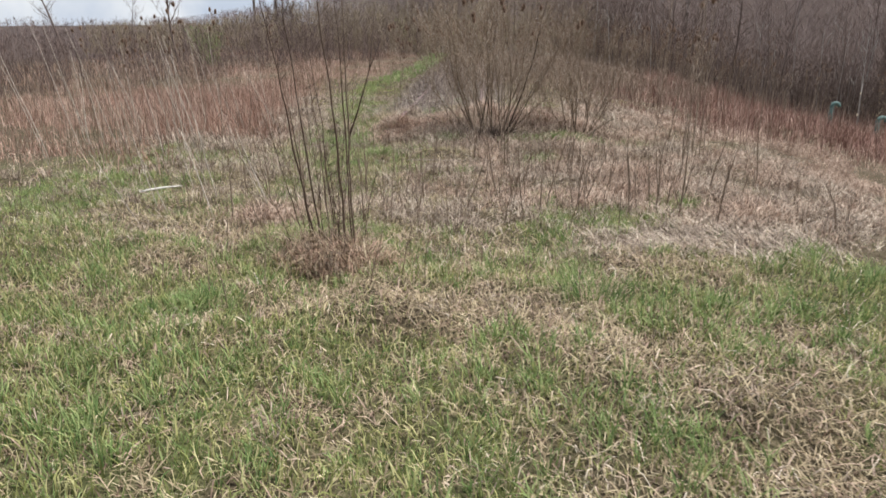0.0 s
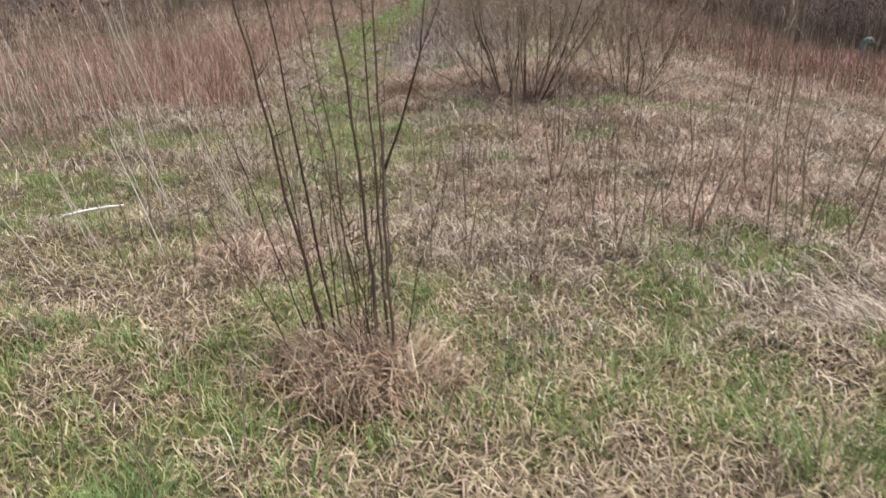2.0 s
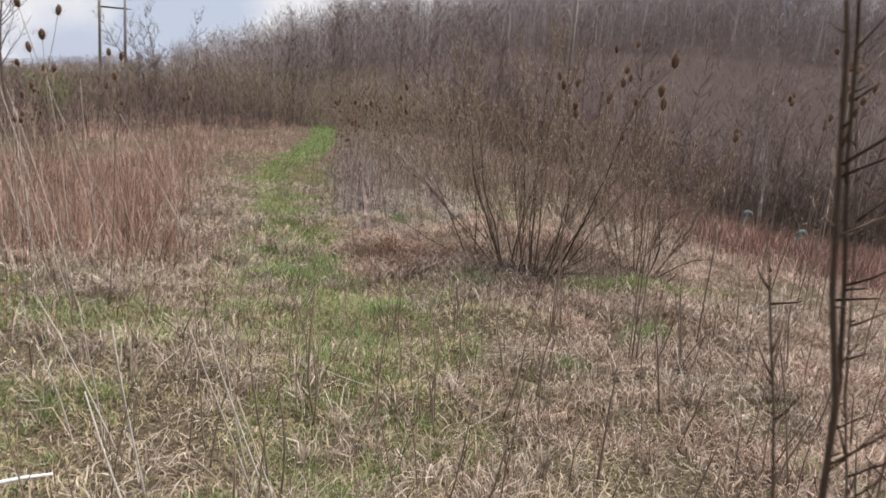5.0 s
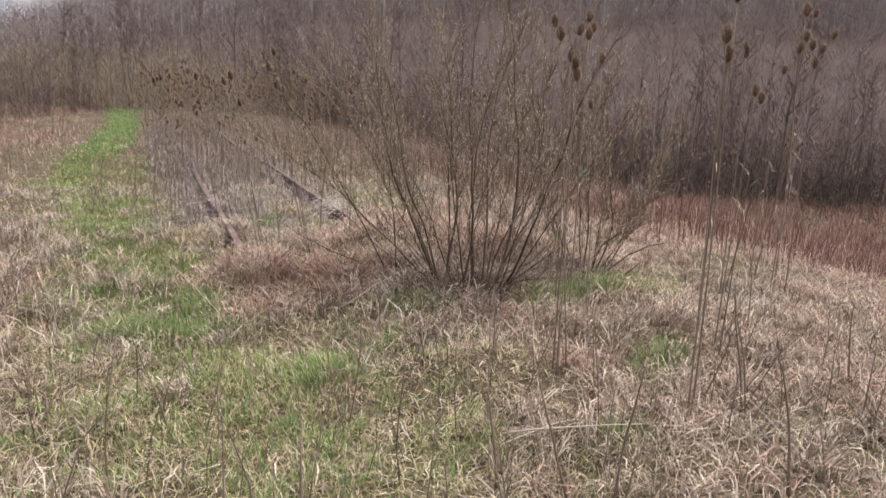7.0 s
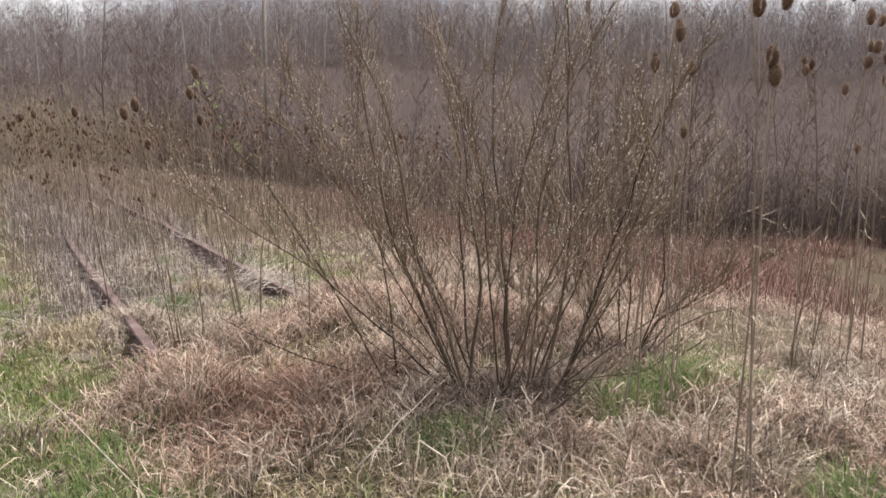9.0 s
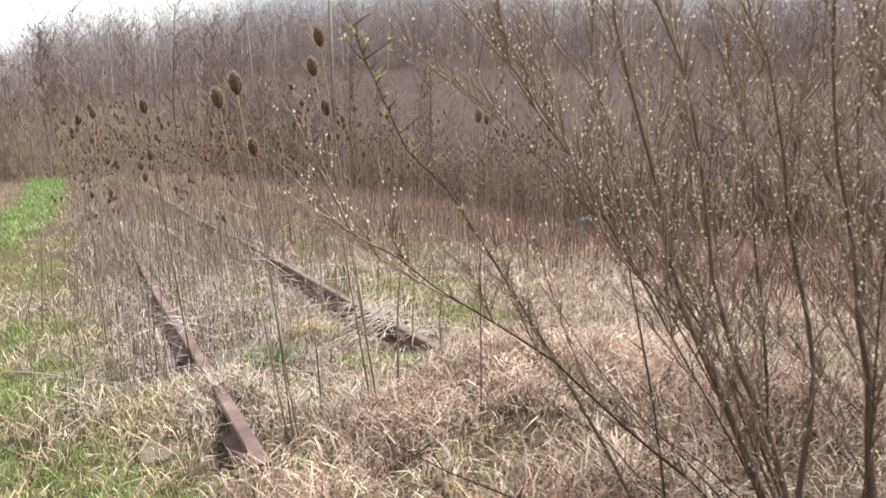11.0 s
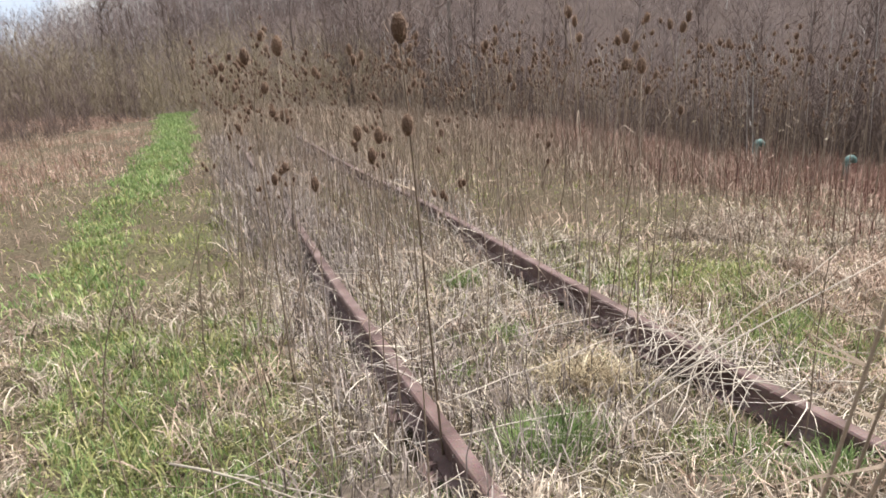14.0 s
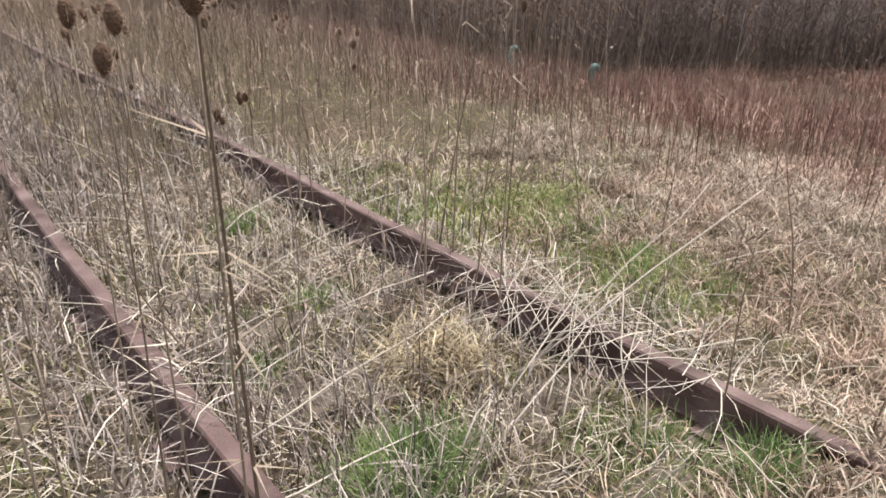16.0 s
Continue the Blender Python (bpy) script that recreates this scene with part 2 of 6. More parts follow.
def ground_material():
    """Soil, darkened for the gaps between blades, and matted thatch, moss-green where grass comes through, leaf litter
    on the wooded hill.
    """
    m = bpy.data.materials.new("field_soil")
    m.use_nodes = True
    n, l = m.node_tree.nodes, m.node_tree.links
    b = n["Principled BSDF"]
    b.inputs["Roughness"].default_value = 0.95
    b.inputs["Specular IOR Level"].default_value = 0.1
    co = n.new("ShaderNodeTexCoord")
    fine, mid, big = (n.new("ShaderNodeTexNoise") for _ in range(3))
    for t, s, d in ((fine, 38.0, 8.0), (mid, 3.5, 5.0), (big, 0.35, 4.0)):
        t.inputs["Scale"].default_value, t.inputs["Detail"].default_value = s, d
        l.new(co.outputs["Object"], t.inputs["Vector"])
    soil, moss = n.new("ShaderNodeValToRGB"), n.new("ShaderNodeValToRGB")
    for r, cols in ((soil, ((0.30, (0.035, 0.026, 0.019)), (0.5, (0.085, 0.064, 0.045)), (0.7, (0.16, 0.125, 0.09)))),
                    (moss, ((0.30, (0.035, 0.042, 0.016)), (0.5, (0.085, 0.095, 0.04)), (0.7, (0.16, 0.16, 0.08))))):
        r.color_ramp.elements.new(0.5)
        for k, (p, c) in enumerate(cols):
            r.color_ramp.elements[k].position, r.color_ramp.elements[k].color = p, (*c, 1)
        l.new(fine.outputs["Fac"], r.inputs["Fac"])
    att = n.new("ShaderNodeAttribute")
    att.attribute_name = "green_cover"
    wood = n.new("ShaderNodeAttribute")
    wood.attribute_name = "leaf_litter"
    mul = n.new("ShaderNodeMath")
    mul.operation = "MULTIPLY"
    rg = n.new("ShaderNodeMapRange")
    rg.inputs["From Min"].default_value, rg.inputs["From Max"].default_value = 0.3, 0.6
    l.new(mid.outputs["Fac"], rg.inputs["Value"])
    l.new(att.outputs["Fac"], mul.inputs[0])
    l.new(rg.outputs["Result"], mul.inputs[1])
    mix = n.new("ShaderNodeMixRGB")
    l.new(mul.outputs[0], mix.inputs["Fac"])
    l.new(soil.outputs["Color"], mix.inputs["Color1"])
    l.new(moss.outputs["Color"], mix.inputs["Color2"])
    lit = n.new("ShaderNodeMixRGB")
    lit.inputs["Color2"].default_value = (0.07, 0.052, 0.047, 1)
    l.new(wood.outputs["Fac"], lit.inputs["Fac"])
    l.new(mix.outputs["Color"], lit.inputs["Color1"])
    hsv = n.new("ShaderNodeHueSaturation")
    var = n.new("ShaderNodeMapRange")
    var.inputs["To Min"].default_value, var.inputs["To Max"].default_value = 0.7, 1.25
    l.new(big.outputs["Fac"], var.inputs["Value"])
    l.new(var.outputs["Result"], hsv.inputs["Value"])
    l.new(lit.outputs["Color"], hsv.inputs["Color"])
    l.new(hsv.outputs["Color"], b.inputs["Base Color"])
    bp = n.new("ShaderNodeBump")
    bp.inputs["Strength"].default_value, bp.inputs["Distance"].default_value = 0.9, 0.02
    l.new(fine.outputs["Fac"], bp.inputs["Height"])
    l.new(bp.outputs["Normal"], b.inputs["Normal"])
    return m


M_GROUND = ground_material()

# ---------------------------------------------------------------- lie of the land
rng = np.random.default_rng(7)


def smooth(t):
    t = np.clip(t, 0.0, 1.0)
    return t * t * (3 - 2 * t)


LATTICE = np.random.default_rng(3).random((256, 256))


def vnoise(x, y, scale, shift=0):
    """Smooth value noise between 0 and 1."""
    u, v = np.asarray(x) / scale + 37.3 * shift + 100.0, np.asarray(y) / scale + 17.7 * shift + 100.0
    iu, iv = np.floor(u).astype(int), np.floor(v).astype(int)
    fu, fv = smooth(u - iu), smooth(v - iv)
    g = lambda a, b: LATTICE[a % 256, b % 256]
    return (g(iu, iv) * (1 - fu) + g(iu + 1, iv) * fu) * (1 - fv) + (g(iu, iv + 1) * (1 - fu) + g(iu + 1, iv + 1) * fu) * fv


def skyline(yaw):
    """Elevation of the wooded ridge in degrees, by bearing to the left of the track."""
    return np.interp(yaw, [-180, -120, -75, -50, -26, -14, -6, 1.4, 5.6, 11, 16, 23, 34, 60, 180],
                     [0, 4, 10.4, 12.2, 12.8, 12.0, 10.0, 7.3, 5.5, 3.2, 1.2, 0.0, 0.0, 0, 0])


# rail, first and last metre along the track, height of the litter over it
BURIED = ((0.12, 12.4, 13.7, 0.21), (0.12, 14.2, 15.15, 0.13), (0.12, 19.3, 23.4, 0.125), (0.12, 27.5, 47.0, 0.2),
          (1.62, 13.0, 14.75, 0.12), (1.62, 19.2, 21.8, 0.125), (1.62, 28.5, 47.0, 0.2))


def ground_z(x, y):
    x, y = np.asarray(x, float), np.asarray(y, float)
    z = 0.20 * smooth((8.5 - y) / 4.0)
    z = z + 0.15 * (1 - 0.8 * np.exp(-((x - 1.9) / 1.3) ** 2 - ((y - 11.5) / 1.3) ** 2)) * smooth((x - 0.35) / 0.5) * smooth((3.6 - x) / 0.8) * smooth((y - 9.6) / 0.8) * smooth((14.6 - y) / 0.6)
    z = z - 1.05 * smooth((x - 2.6) / 10.5) * smooth((y - 4.0) / 6.0)
    z = z - 1.5 * smooth((x - 9.0) / 8.0) * smooth((y - 7.0) / 8.0)
    z = z + (vnoise(x, y, 1.1) - 0.5) * 0.11 + (vnoise(x, y, 0.34, 1) - 0.5) * 0.11 + (vnoise(x, y, 5.0, 2) - 0.5) * 0.12
    track = np.exp(-((x - 0.87) / 1.3) ** 2) * smooth((y - 14.2) / 0.6)
    z = z * (1 - 0.75 * track) - 0.01 * track
    for xr, y0, y1, hh in BURIED:
        z = z + hh * np.exp(-((x - xr) / 0.33) ** 4) * smooth((y - y0) / (0.35 + 0.9 * (y0 > 18)) + 0.5) * smooth((y1 - y) / (0.35 + 0.9 * (y1 > 18)) + 0.5) * (0.75 + 0.5 * vnoise(x, y, 0.4, 3))
    r = np.hypot(x, y - 8)
    yaw = np.degrees(np.arctan2(-x, y - 8))
    top = np.maximum(np.tan(np.radians(skyline(yaw))) * 140 - 9.5, -1.0)
    return z + top * smooth((r - 38) / 105) + (vnoise(x, y, 23, 4) - 0.5) * 3.0 * smooth((r - 45) / 60)


PATH_Y = [9.0, 10.5, 11.5, 13.5, 14.6, 16.8, 19.4, 22, 24, 27, 32, 42, 60]
PATH_X = [-0.35, -0.5, -0.6, -0.55, -0.85, -1.45, -1.75, -1.9, -1.65, -1.35, -1.1, -1.0, -0.6]


def greenness(x, y):
    """How much living grass shows, 0 to 1."""
    x, y = np.asarray(x, float), np.asarray(y, float)
    near = (0.84 - 0.08 * smooth((x - 1.5) / 1.6)) * smooth((6.6 - y) / 2.4) + 0.20 + 0.46 * smooth((1.6 - x) / 1.8) * smooth((12 - y) / 2)
    near = near * smooth(1.5 * vnoise(x, y, 0.8, 5) * (0.05 + 1.6 * vnoise(x, y, 0.17, 6)) + 0.05)
    d = np.abs(x - np.interp(y, PATH_Y, PATH_X))
    strip = smooth(1.3 - d / (0.42 + 0.010 * np.maximum(y - 12, 0))) * smooth((y - 9.2) / 1.2) * (0.45 + 0.75 * vnoise(x, y, 0.6, 7))
    strip = strip * (1 - 0.6 * smooth((d - 0.1) / 0.4) * (vnoise(x, y, 0.35, 8) > 0.5))
    g = np.maximum(near, strip)
    side = 0.62 * smooth((0.0 - x) / 0.6) * smooth((x + 2.2) / 0.9) * smooth((y - 10) / 2.0) * smooth((26 - y) / 4)
    g = np.maximum(g, side * (0.4 + vnoise(x, y, 0.5, 9)))
    for px, py, s, a in ((-0.45, 10.9, 0.45, 0.9), (0.2, 10.7, 0.22, 0.9), (2.35, 11.42, 0.35, 0.8), (2.9, 11.4, 0.3, 0.8), (2.24, 9.9, 0.25, 0.7),
                         (3.6, 7.3, 0.45, 0.8), (2.3, 2.9, 0.7, 0.6), (3.0, 3.6, 0.5, 0.55), (1.5, 3.6, 0.45, 0.5), (2.9, 7.05, 0.35, 0.8), (2.25, 5.75, 0.35, 0.65), (3.0, 6.7, 0.3, 0.6), (0.62, 10.95, 0.2, 0.7), (1.0, 5.6, 0.2, 0.5), (0.0, 4.3, 0.22, 0.8), (3.0, 12.3, 0.5, 0.5), (1.1, 17.8, 0.2, 0.7),
                         (1.9, 16.2, 0.25, 0.5), (2.6, 17.2, 0.6, 0.5), (1.35, 15.2, 0.25, 0.7), (1.2, 15.9, 0.3, 0.45), (0.6, 16.6, 0.5, 0.35), (0.5, 17.6, 0.5, 0.3), (0.35, 13.8, 0.25, 0.5), (0.25, 14.6, 0.2, 0.5), (-0.6, 16.6, 0.35, 0.35), (2.4, 13.4, 0.4, 0.4), (2.5, 15.9, 0.6, 0.7), (2.3, 17.2, 0.6, 0.85), (2.9, 16.9, 0.6, 0.8), (2.2, 18.2, 0.4, 0.7), (-0.3, 9.0, 0.8, 0.6), (2.5, 6.9, 0.4, 0.95), (2.2, 6.2, 0.35, 0.8), (3.0, 6.5, 0.4, 0.9), (-0.9, 11.9, 0.3, 0.9), (-0.4, 11.75, 0.25, 0.9), (-1.15, 13.6, 0.5, 0.75), (-1.3, 15.6, 0.6, 0.7), (-0.9, 10.2, 0.7, 0.7), (1.46, 9.28, 0.15, 0.6), (-0.27, 12.1, 0.4, 0.95), (-0.47, 13.9, 0.35, 0.95), (4.2, 12.14, 0.35, 0.6), (-0.42, 12.9, 0.3, 0.8)):
        g = np.maximum(g, a * np.exp(-((x - px) ** 2 + (y - py) ** 2) / (s * s)))
    return np.clip(g, 0, 1)


def raw_mesh(name, co, loops, starts, mat):
    me = bpy.data.meshes.new(name)
    me.vertices.add(len(co))
    me.vertices.foreach_set("co", np.ascontiguousarray(co, dtype=np.float32).ravel())
    me.loops.add(len(loops))
    me.loops.foreach_set("vertex_index", np.ascontiguousarray(loops, dtype=np.int32))
    me.polygons.add(len(starts))
    me.polygons.foreach_set("loop_start", np.ascontiguousarray(starts, dtype=np.int32))
    me.update(calc_edges=True)
    me.materials.append(mat)
    return me


def build_ground():
    rings = np.concatenate(([0.0], np.cumsum(np.full(150, 0.12)), 18 + np.cumsum(np.geomspace(0.14, 60, 120)), [1200, 2000, 3500]))
    n = 420
    a = np.linspace(0, 2 * math.pi, n, endpoint=False)
    x = (rings[1:, None] * np.cos(a)).ravel()
    y = 9 + (rings[1:, None] * np.sin(a)).ravel()
    x, y = np.append(x, 0.0), np.append(y, 9.0)
    co = np.stack([x, y, ground_z(x, y)], 1)
    k = np.arange(len(rings) - 2)[:, None] * n
    j = np.arange(n)[None, :]
    jn = (j + 1) % n
    quads = np.stack([k + j, k + n + j, k + n + jn, k + jn], -1).reshape(-1, 4)
    tris = np.stack([np.full(n, len(x) - 1), j[0], jn[0]], 1)
    loops = np.concatenate([quads.ravel(), tris.ravel()])
    starts = np.concatenate([np.arange(len(quads)) * 4, len(quads) * 4 + np.arange(n) * 3])
    me = raw_mesh("ground", co, loops, starts, M_GROUND)
    me.polygons.foreach_set("use_smooth", np.ones(len(starts), dtype=bool))
    for key, val in (("green_cover", greenness(x, y)), ("leaf_litter", smooth((np.hypot(x, y - 8) - 30) / 14))):
        at = me.attributes.new(key, "FLOAT", "POINT")
        at.data.foreach_set("value", np.asarray(val, dtype=np.float32))
    tagged(new("ground", me), "uneven field of soil and matted dead grass rising to a hill", "ground", kind="structure")


build_ground()


def blades(name, label, category, x, y, length, width, lean1, lean2, mat, heading=None, sink=0.01, curl=0.5, links=3):
    """One mesh of bent grass blades: a curved ribbon of a few links with a pointed tip for each place."""
    n = len(x)
    h = rng.random(n) * 2 * math.pi if heading is None else heading
    base = np.stack([x, y, ground_z(x, y) - sink], 1)
    tw = h + rng.normal(0, 0.5, n)
    side = np.stack([-np.sin(tw), np.cos(tw), rng.normal(0, 0.25, n)], 1) * (width / 2)[:, None]
    turn = rng.normal(0, curl, n)
    pts = [base]
    for k in range(links):
        lean = lean1 + (lean2 - lean1) * (k / (links - 1)) ** 1.3
        hk = h + turn * k
        d = np.stack([np.cos(hk) * np.sin(lean), np.sin(hk) * np.sin(lean), np.cos(lean)], 1)
        p = pts[-1] + d * (length / links)[:, None]
        p[:, 2] = np.maximum(p[:, 2], ground_z(p[:, 0], p[:, 1]) + 0.003 + 0.02 * rng.random(n))
        pts.append(p)
    rows = [q + s * side * (1 - 0.25 * (k == 2)) for k, q in enumerate(pts[:-1]) for s in (-1, 1)]
    co = np.stack(rows + [pts[-1]], 1).reshape(-1, 3)
    face = [v for k in range(links - 1) for v in (2 * k, 2 * k + 1, 2 * k + 3, 2 * k + 2)] + [2 * links - 2, 2 * links - 1, 2 * links]
    loops = (np.arange(n)[:, None] * (2 * links + 1) + np.array([face])).ravel()
    starts = (np.arange(n)[:, None] * (4 * links - 1) + np.array([[4 * k for k in range(links)]])).ravel()
    ob = new(name, raw_mesh(name, co, loops, starts, mat))
    return tagged(ob, label, category, kind="stuff")


def scatter(n, x0, x1, y0, y1):
    return rng.uniform(x0, x1, n), rng.uniform(y0, y1, n)


def tufts(n_tufts, per, spread, x0, x1, y0, y1, keep):
    """Places of blades gathered in tufts, with headings that splay outwards."""
    cx, cy = scatter(n_tufts, x0, x1, y0, y1)
    k = rng.random(n_tufts) < keep(cx, cy)
    cx, cy = np.repeat(cx[k], per), np.repeat(cy[k], per)
    a = rng.random(len(cx)) * 2 * math.pi
    r = np.abs(rng.normal(0, spread, len(cx)))
    return cx + r * np.cos(a), cy + r * np.sin(a), a + rng.normal(0, 0.7, len(cx))


def off_rails(x, y):
    """False for places on an exposed rail, but for a few where straw lies over it."""
    x, y = np.asarray(x), np.asarray(y)
    bare = np.zeros(x.shape, bool)
    for xr, slope, y0, y1 in ((0.05, 0.018, 13.75, 14.15), (0.05, 0.018, 15.2, 19.3), (0.05, 0.018, 23.4, 27.5), (1.60, 0, 14.75, 19.2), (1.60, 0, 21.8, 28.5)):
        bare |= (np.abs(x - xr - slope * (y - 14)) < 0.095) & (y > y0) & (y < y1)
    return ~bare | (vnoise(x, y, 0.3, 70) * smooth((y - 14) / 6) > 0.62)


def capped(x, y, h, spare=0.7):
    """Heights of trees kept under the ridge line as it is seen from the track."""
    d = np.hypot(x + 0.5, y - 8)
    yaw = np.degrees(np.arctan2(-(np.asarray(x) + 0.5), np.asarray(y) - 8))
    cut = (np.abs(yaw + 18.4) < 1.3) & (d < 66)  # the cleared strip in front of the utility pole
    spare = spare - cut * np.maximum(skyline(yaw) + spare - 5.0, 0)
    return np.clip(h, 0.7, np.maximum(np.tan(np.radians(skyline(yaw) + spare)) * d + 1.8 - ground_z(x, y), 0.7))


def wood_edge(y):
    y = np.asarray(y, float)
    return np.clip(18.5 - 0.9 * (y - 33), 6.0, 18.5) + 1.15 * np.clip(32 - y, 0, 12) + 0.5 * np.maximum(20 - y, 0) + 1.2 * np.sin(y * 0.6)


def clearing(x, y):
    """1 in the low ground round the vent pipe, where few weeds stand."""
    return np.exp(-((x - 14.0) / 2.6) ** 4 - ((y - 28.0) / 2.4) ** 4)


def track_edge(x, y):
    """Fades the litter of the old track out towards the mown strip."""
    return smooth((x + 0.95 - 0.5 * vnoise(x, y, 0.6, 60) - 0.012 * (y - 14)) / 0.6)

# ---------------------------------------------------------------- mesh building


class Geo:
    """Collects vertices and faces for one mesh."""

    def __init__(self):
        self.v, self.f = [], []

    def tube(self, pts, radii, sides=5):
        pts = [Vector(p) for p in pts]
        first = len(self.v)
        for i, p in enumerate(pts):
            t = (pts[min(i + 1, len(pts) - 1)] - pts[max(i - 1, 0)]).normalized()
            a = t.cross(Vector((0.31, 0.87, 0.38))).normalized()
            b = t.cross(a)
            for k in range(sides):
                w = 2 * math.pi * k / sides
                self.v.append(p + (a * math.cos(w) + b * math.sin(w)) * radii[i])
        for i in range(len(pts) - 1):
            for k in range(sides):
                q = first + i * sides
                self.f.append((q + k, q + (k + 1) % sides, q + sides + (k + 1) % sides, q + sides + k))
        self.f.append(tuple(range(first + sides - 1, first - 1, -1)))
        self.f.append(tuple(range(first + (len(pts) - 1) * sides, first + len(pts) * sides)))

    def sliver(self, a, b, w, turn=0.0):
        """A thin pointed blade from a to b."""
        a, b = Vector(a), Vector(b)
        t = (b - a).normalized()
        s = t.cross(Vector((math.cos(turn), math.sin(turn), 0.37))).normalized() * (w / 2)
        q = len(self.v)
        self.v += [a - s, a + s, b]
        self.f.append((q, q + 1, q + 2))

    def egg(self, c, axis, rad, length, rings=7, sides=9, jag=0.0, rnd=None):
        c, axis = Vector(c), Vector(axis).normalized()
        a = axis.cross(Vector((0.3, 0.8, 0.5))).normalized()
        b = axis.cross(a)
        first = len(self.v)
        for i in range(rings):
            u = i / (rings - 1)
            r = rad * (math.sin(math.pi * (0.06 + 0.88 * u)) ** 0.7)
            for k in range(sides):
                w = 2 * math.pi * (k + 0.5 * (i % 2)) / sides
                j = 1 + jag * (rnd.random() - 0.5) if rnd else 1
                self.v.append(c + axis * (length * (u - 0.5)) + (a * math.cos(w) + b * math.sin(w)) * r * j)
        for i in range(rings - 1):
            for k in range(sides):
                q = first + i * sides
                self.f.append((q + k, q + (k + 1) % sides, q + sides + (k + 1) % sides, q + sides + k))
        self.f.append(tuple(range(first + sides - 1, first - 1, -1)))
        self.f.append(tuple(range(first + (rings - 1) * sides, first + rings * sides)))

    def box(self, m, sx, sy, sz):
        q = len(self.v)
        for z in (-0.5, 0.5):
            for x, y in ((-0.5, -0.5), (0.5, -0.5), (0.5, 0.5), (-0.5, 0.5)):
                self.v.append(m @ Vector((x * sx, y * sy, z * sz)))
        self.f += [tuple(q + i for i in f) for f in ((3, 2, 1, 0), (4, 5, 6, 7), (0, 1, 5, 4), (1, 2, 6, 5), (2, 3, 7, 6), (3, 0, 4, 7))]

    def mesh(self, name, mat, round_off=True):
        me = bpy.data.meshes.new(name)
        me.from_pydata([tuple(p) for p in self.v], [], self.f)
        me.materials.append(mat)
        if round_off:
            me.polygons.foreach_set("use_smooth", np.ones(len(me.polygons), dtype=bool))
        me.update()
        return me


def part(name, geo, mat, parent, label="", round_off=True):
    ob = new(name, geo.mesh(name, mat, round_off) if isinstance(geo, Geo) else geo)
    ob.parent = parent
    if label:
        tagged(ob, label)
    return ob


def root(name, x, y, z=None, label="", category="", group=""):
    ob = new(name)
    ob.empty_display_size = 0.1
    ob.location = (x, y, float(ground_z(x, y)) if z is None else z)
    return tagged(ob, label, category, group)


def bend(start, way, length, steps, rnd, droop=0.0, wander=0.08):
    """A wandering line of points."""
    p, d, out = Vector(start), Vector(way).normalized(), [Vector(start)]
    for _ in range(steps):
        d = (d + Vector((rnd.gauss(0, wander), rnd.gauss(0, wander), rnd.gauss(0, wander) + droop))).normalized()
        p = p + d * (length / steps)
        out.append(p.copy())
    return out


# ---------------------------------------------------------------- railway track
def rail_mesh(x, y0, y1, seed):
    rnd = random.Random(seed)
    prof = [(-0.070, 0.0), (-0.070, 0.012), (-0.012, 0.030), (-0.010, 0.112), (-0.034, 0.120), (-0.036, 0.150), (-0.028, 0.158),
            (0.028, 0.158), (0.036, 0.150), (0.034, 0.120), (0.010, 0.112), (0.012, 0.030), (0.070, 0.012), (0.070, 0.0)]
    g = Geo()
    n = int((y1 - y0) / 0.25)
    for i in range(n + 1):
        y = y0 + (y1 - y0) * i / n
        dx = 0.012 * math.sin(y * 0.9 + seed) + rnd.uniform(-0.0012, 0.0012)
        dz = 0.010 * math.sin(y * 0.7 + 2 * seed)
        for px, pz in prof:
            g.v.append(Vector((x + dx + px + rnd.uniform(-0.0008, 0.0008), y, 0.020 + dz + pz + rnd.uniform(-0.0008, 0.0008))))
    k = len(prof)
    for i in range(n):
        for j in range(k):
            g.f.append((i * k + j, i * k + (j + 1) % k, (i + 1) * k + (j + 1) % k, (i + 1) * k + j))
    g.f += [tuple(range(k - 1, -1, -1)), tuple(range(n * k, n * k + k))]
    return g


for x, y0, seed, askew in ((0.07, 13.5, 1, 0.018), (1.63, 13.7, 2, 0.0)):
    rail = root("railway_rail", x, 14.0, 0.0, "rusty steel railway rail half buried in dry grass", "rail", "rails of the track")
    rail.rotation_euler.z = -askew
    body = rail_mesh(0, y0 - 14.0, 15.0, seed)
    part("rail_body", body, M_RUST, rail, round_off=False)
    for k in range(6):
        y = 0.35 + 0.56 * k
        plate, spike = Geo(), Geo()
        plate.box(pose(0, y, 0.014), 0.26, 0.17, 0.014)
        part("tie_plate", plate, M_RUST, rail, "rusty flat tie plate", False)
        for sx in (-1, 1):
            spike = Geo()
            spike.tube([(sx * 0.085, y, 0.01), (sx * 0.085, y, 0.046)], [0.009, 0.009], 6)
            spike.box(pose(sx * 0.076, y, 0.048), 0.034, 0.026, 0.012)
            part("spike", spike, M_RUST, rail, round_off=False)

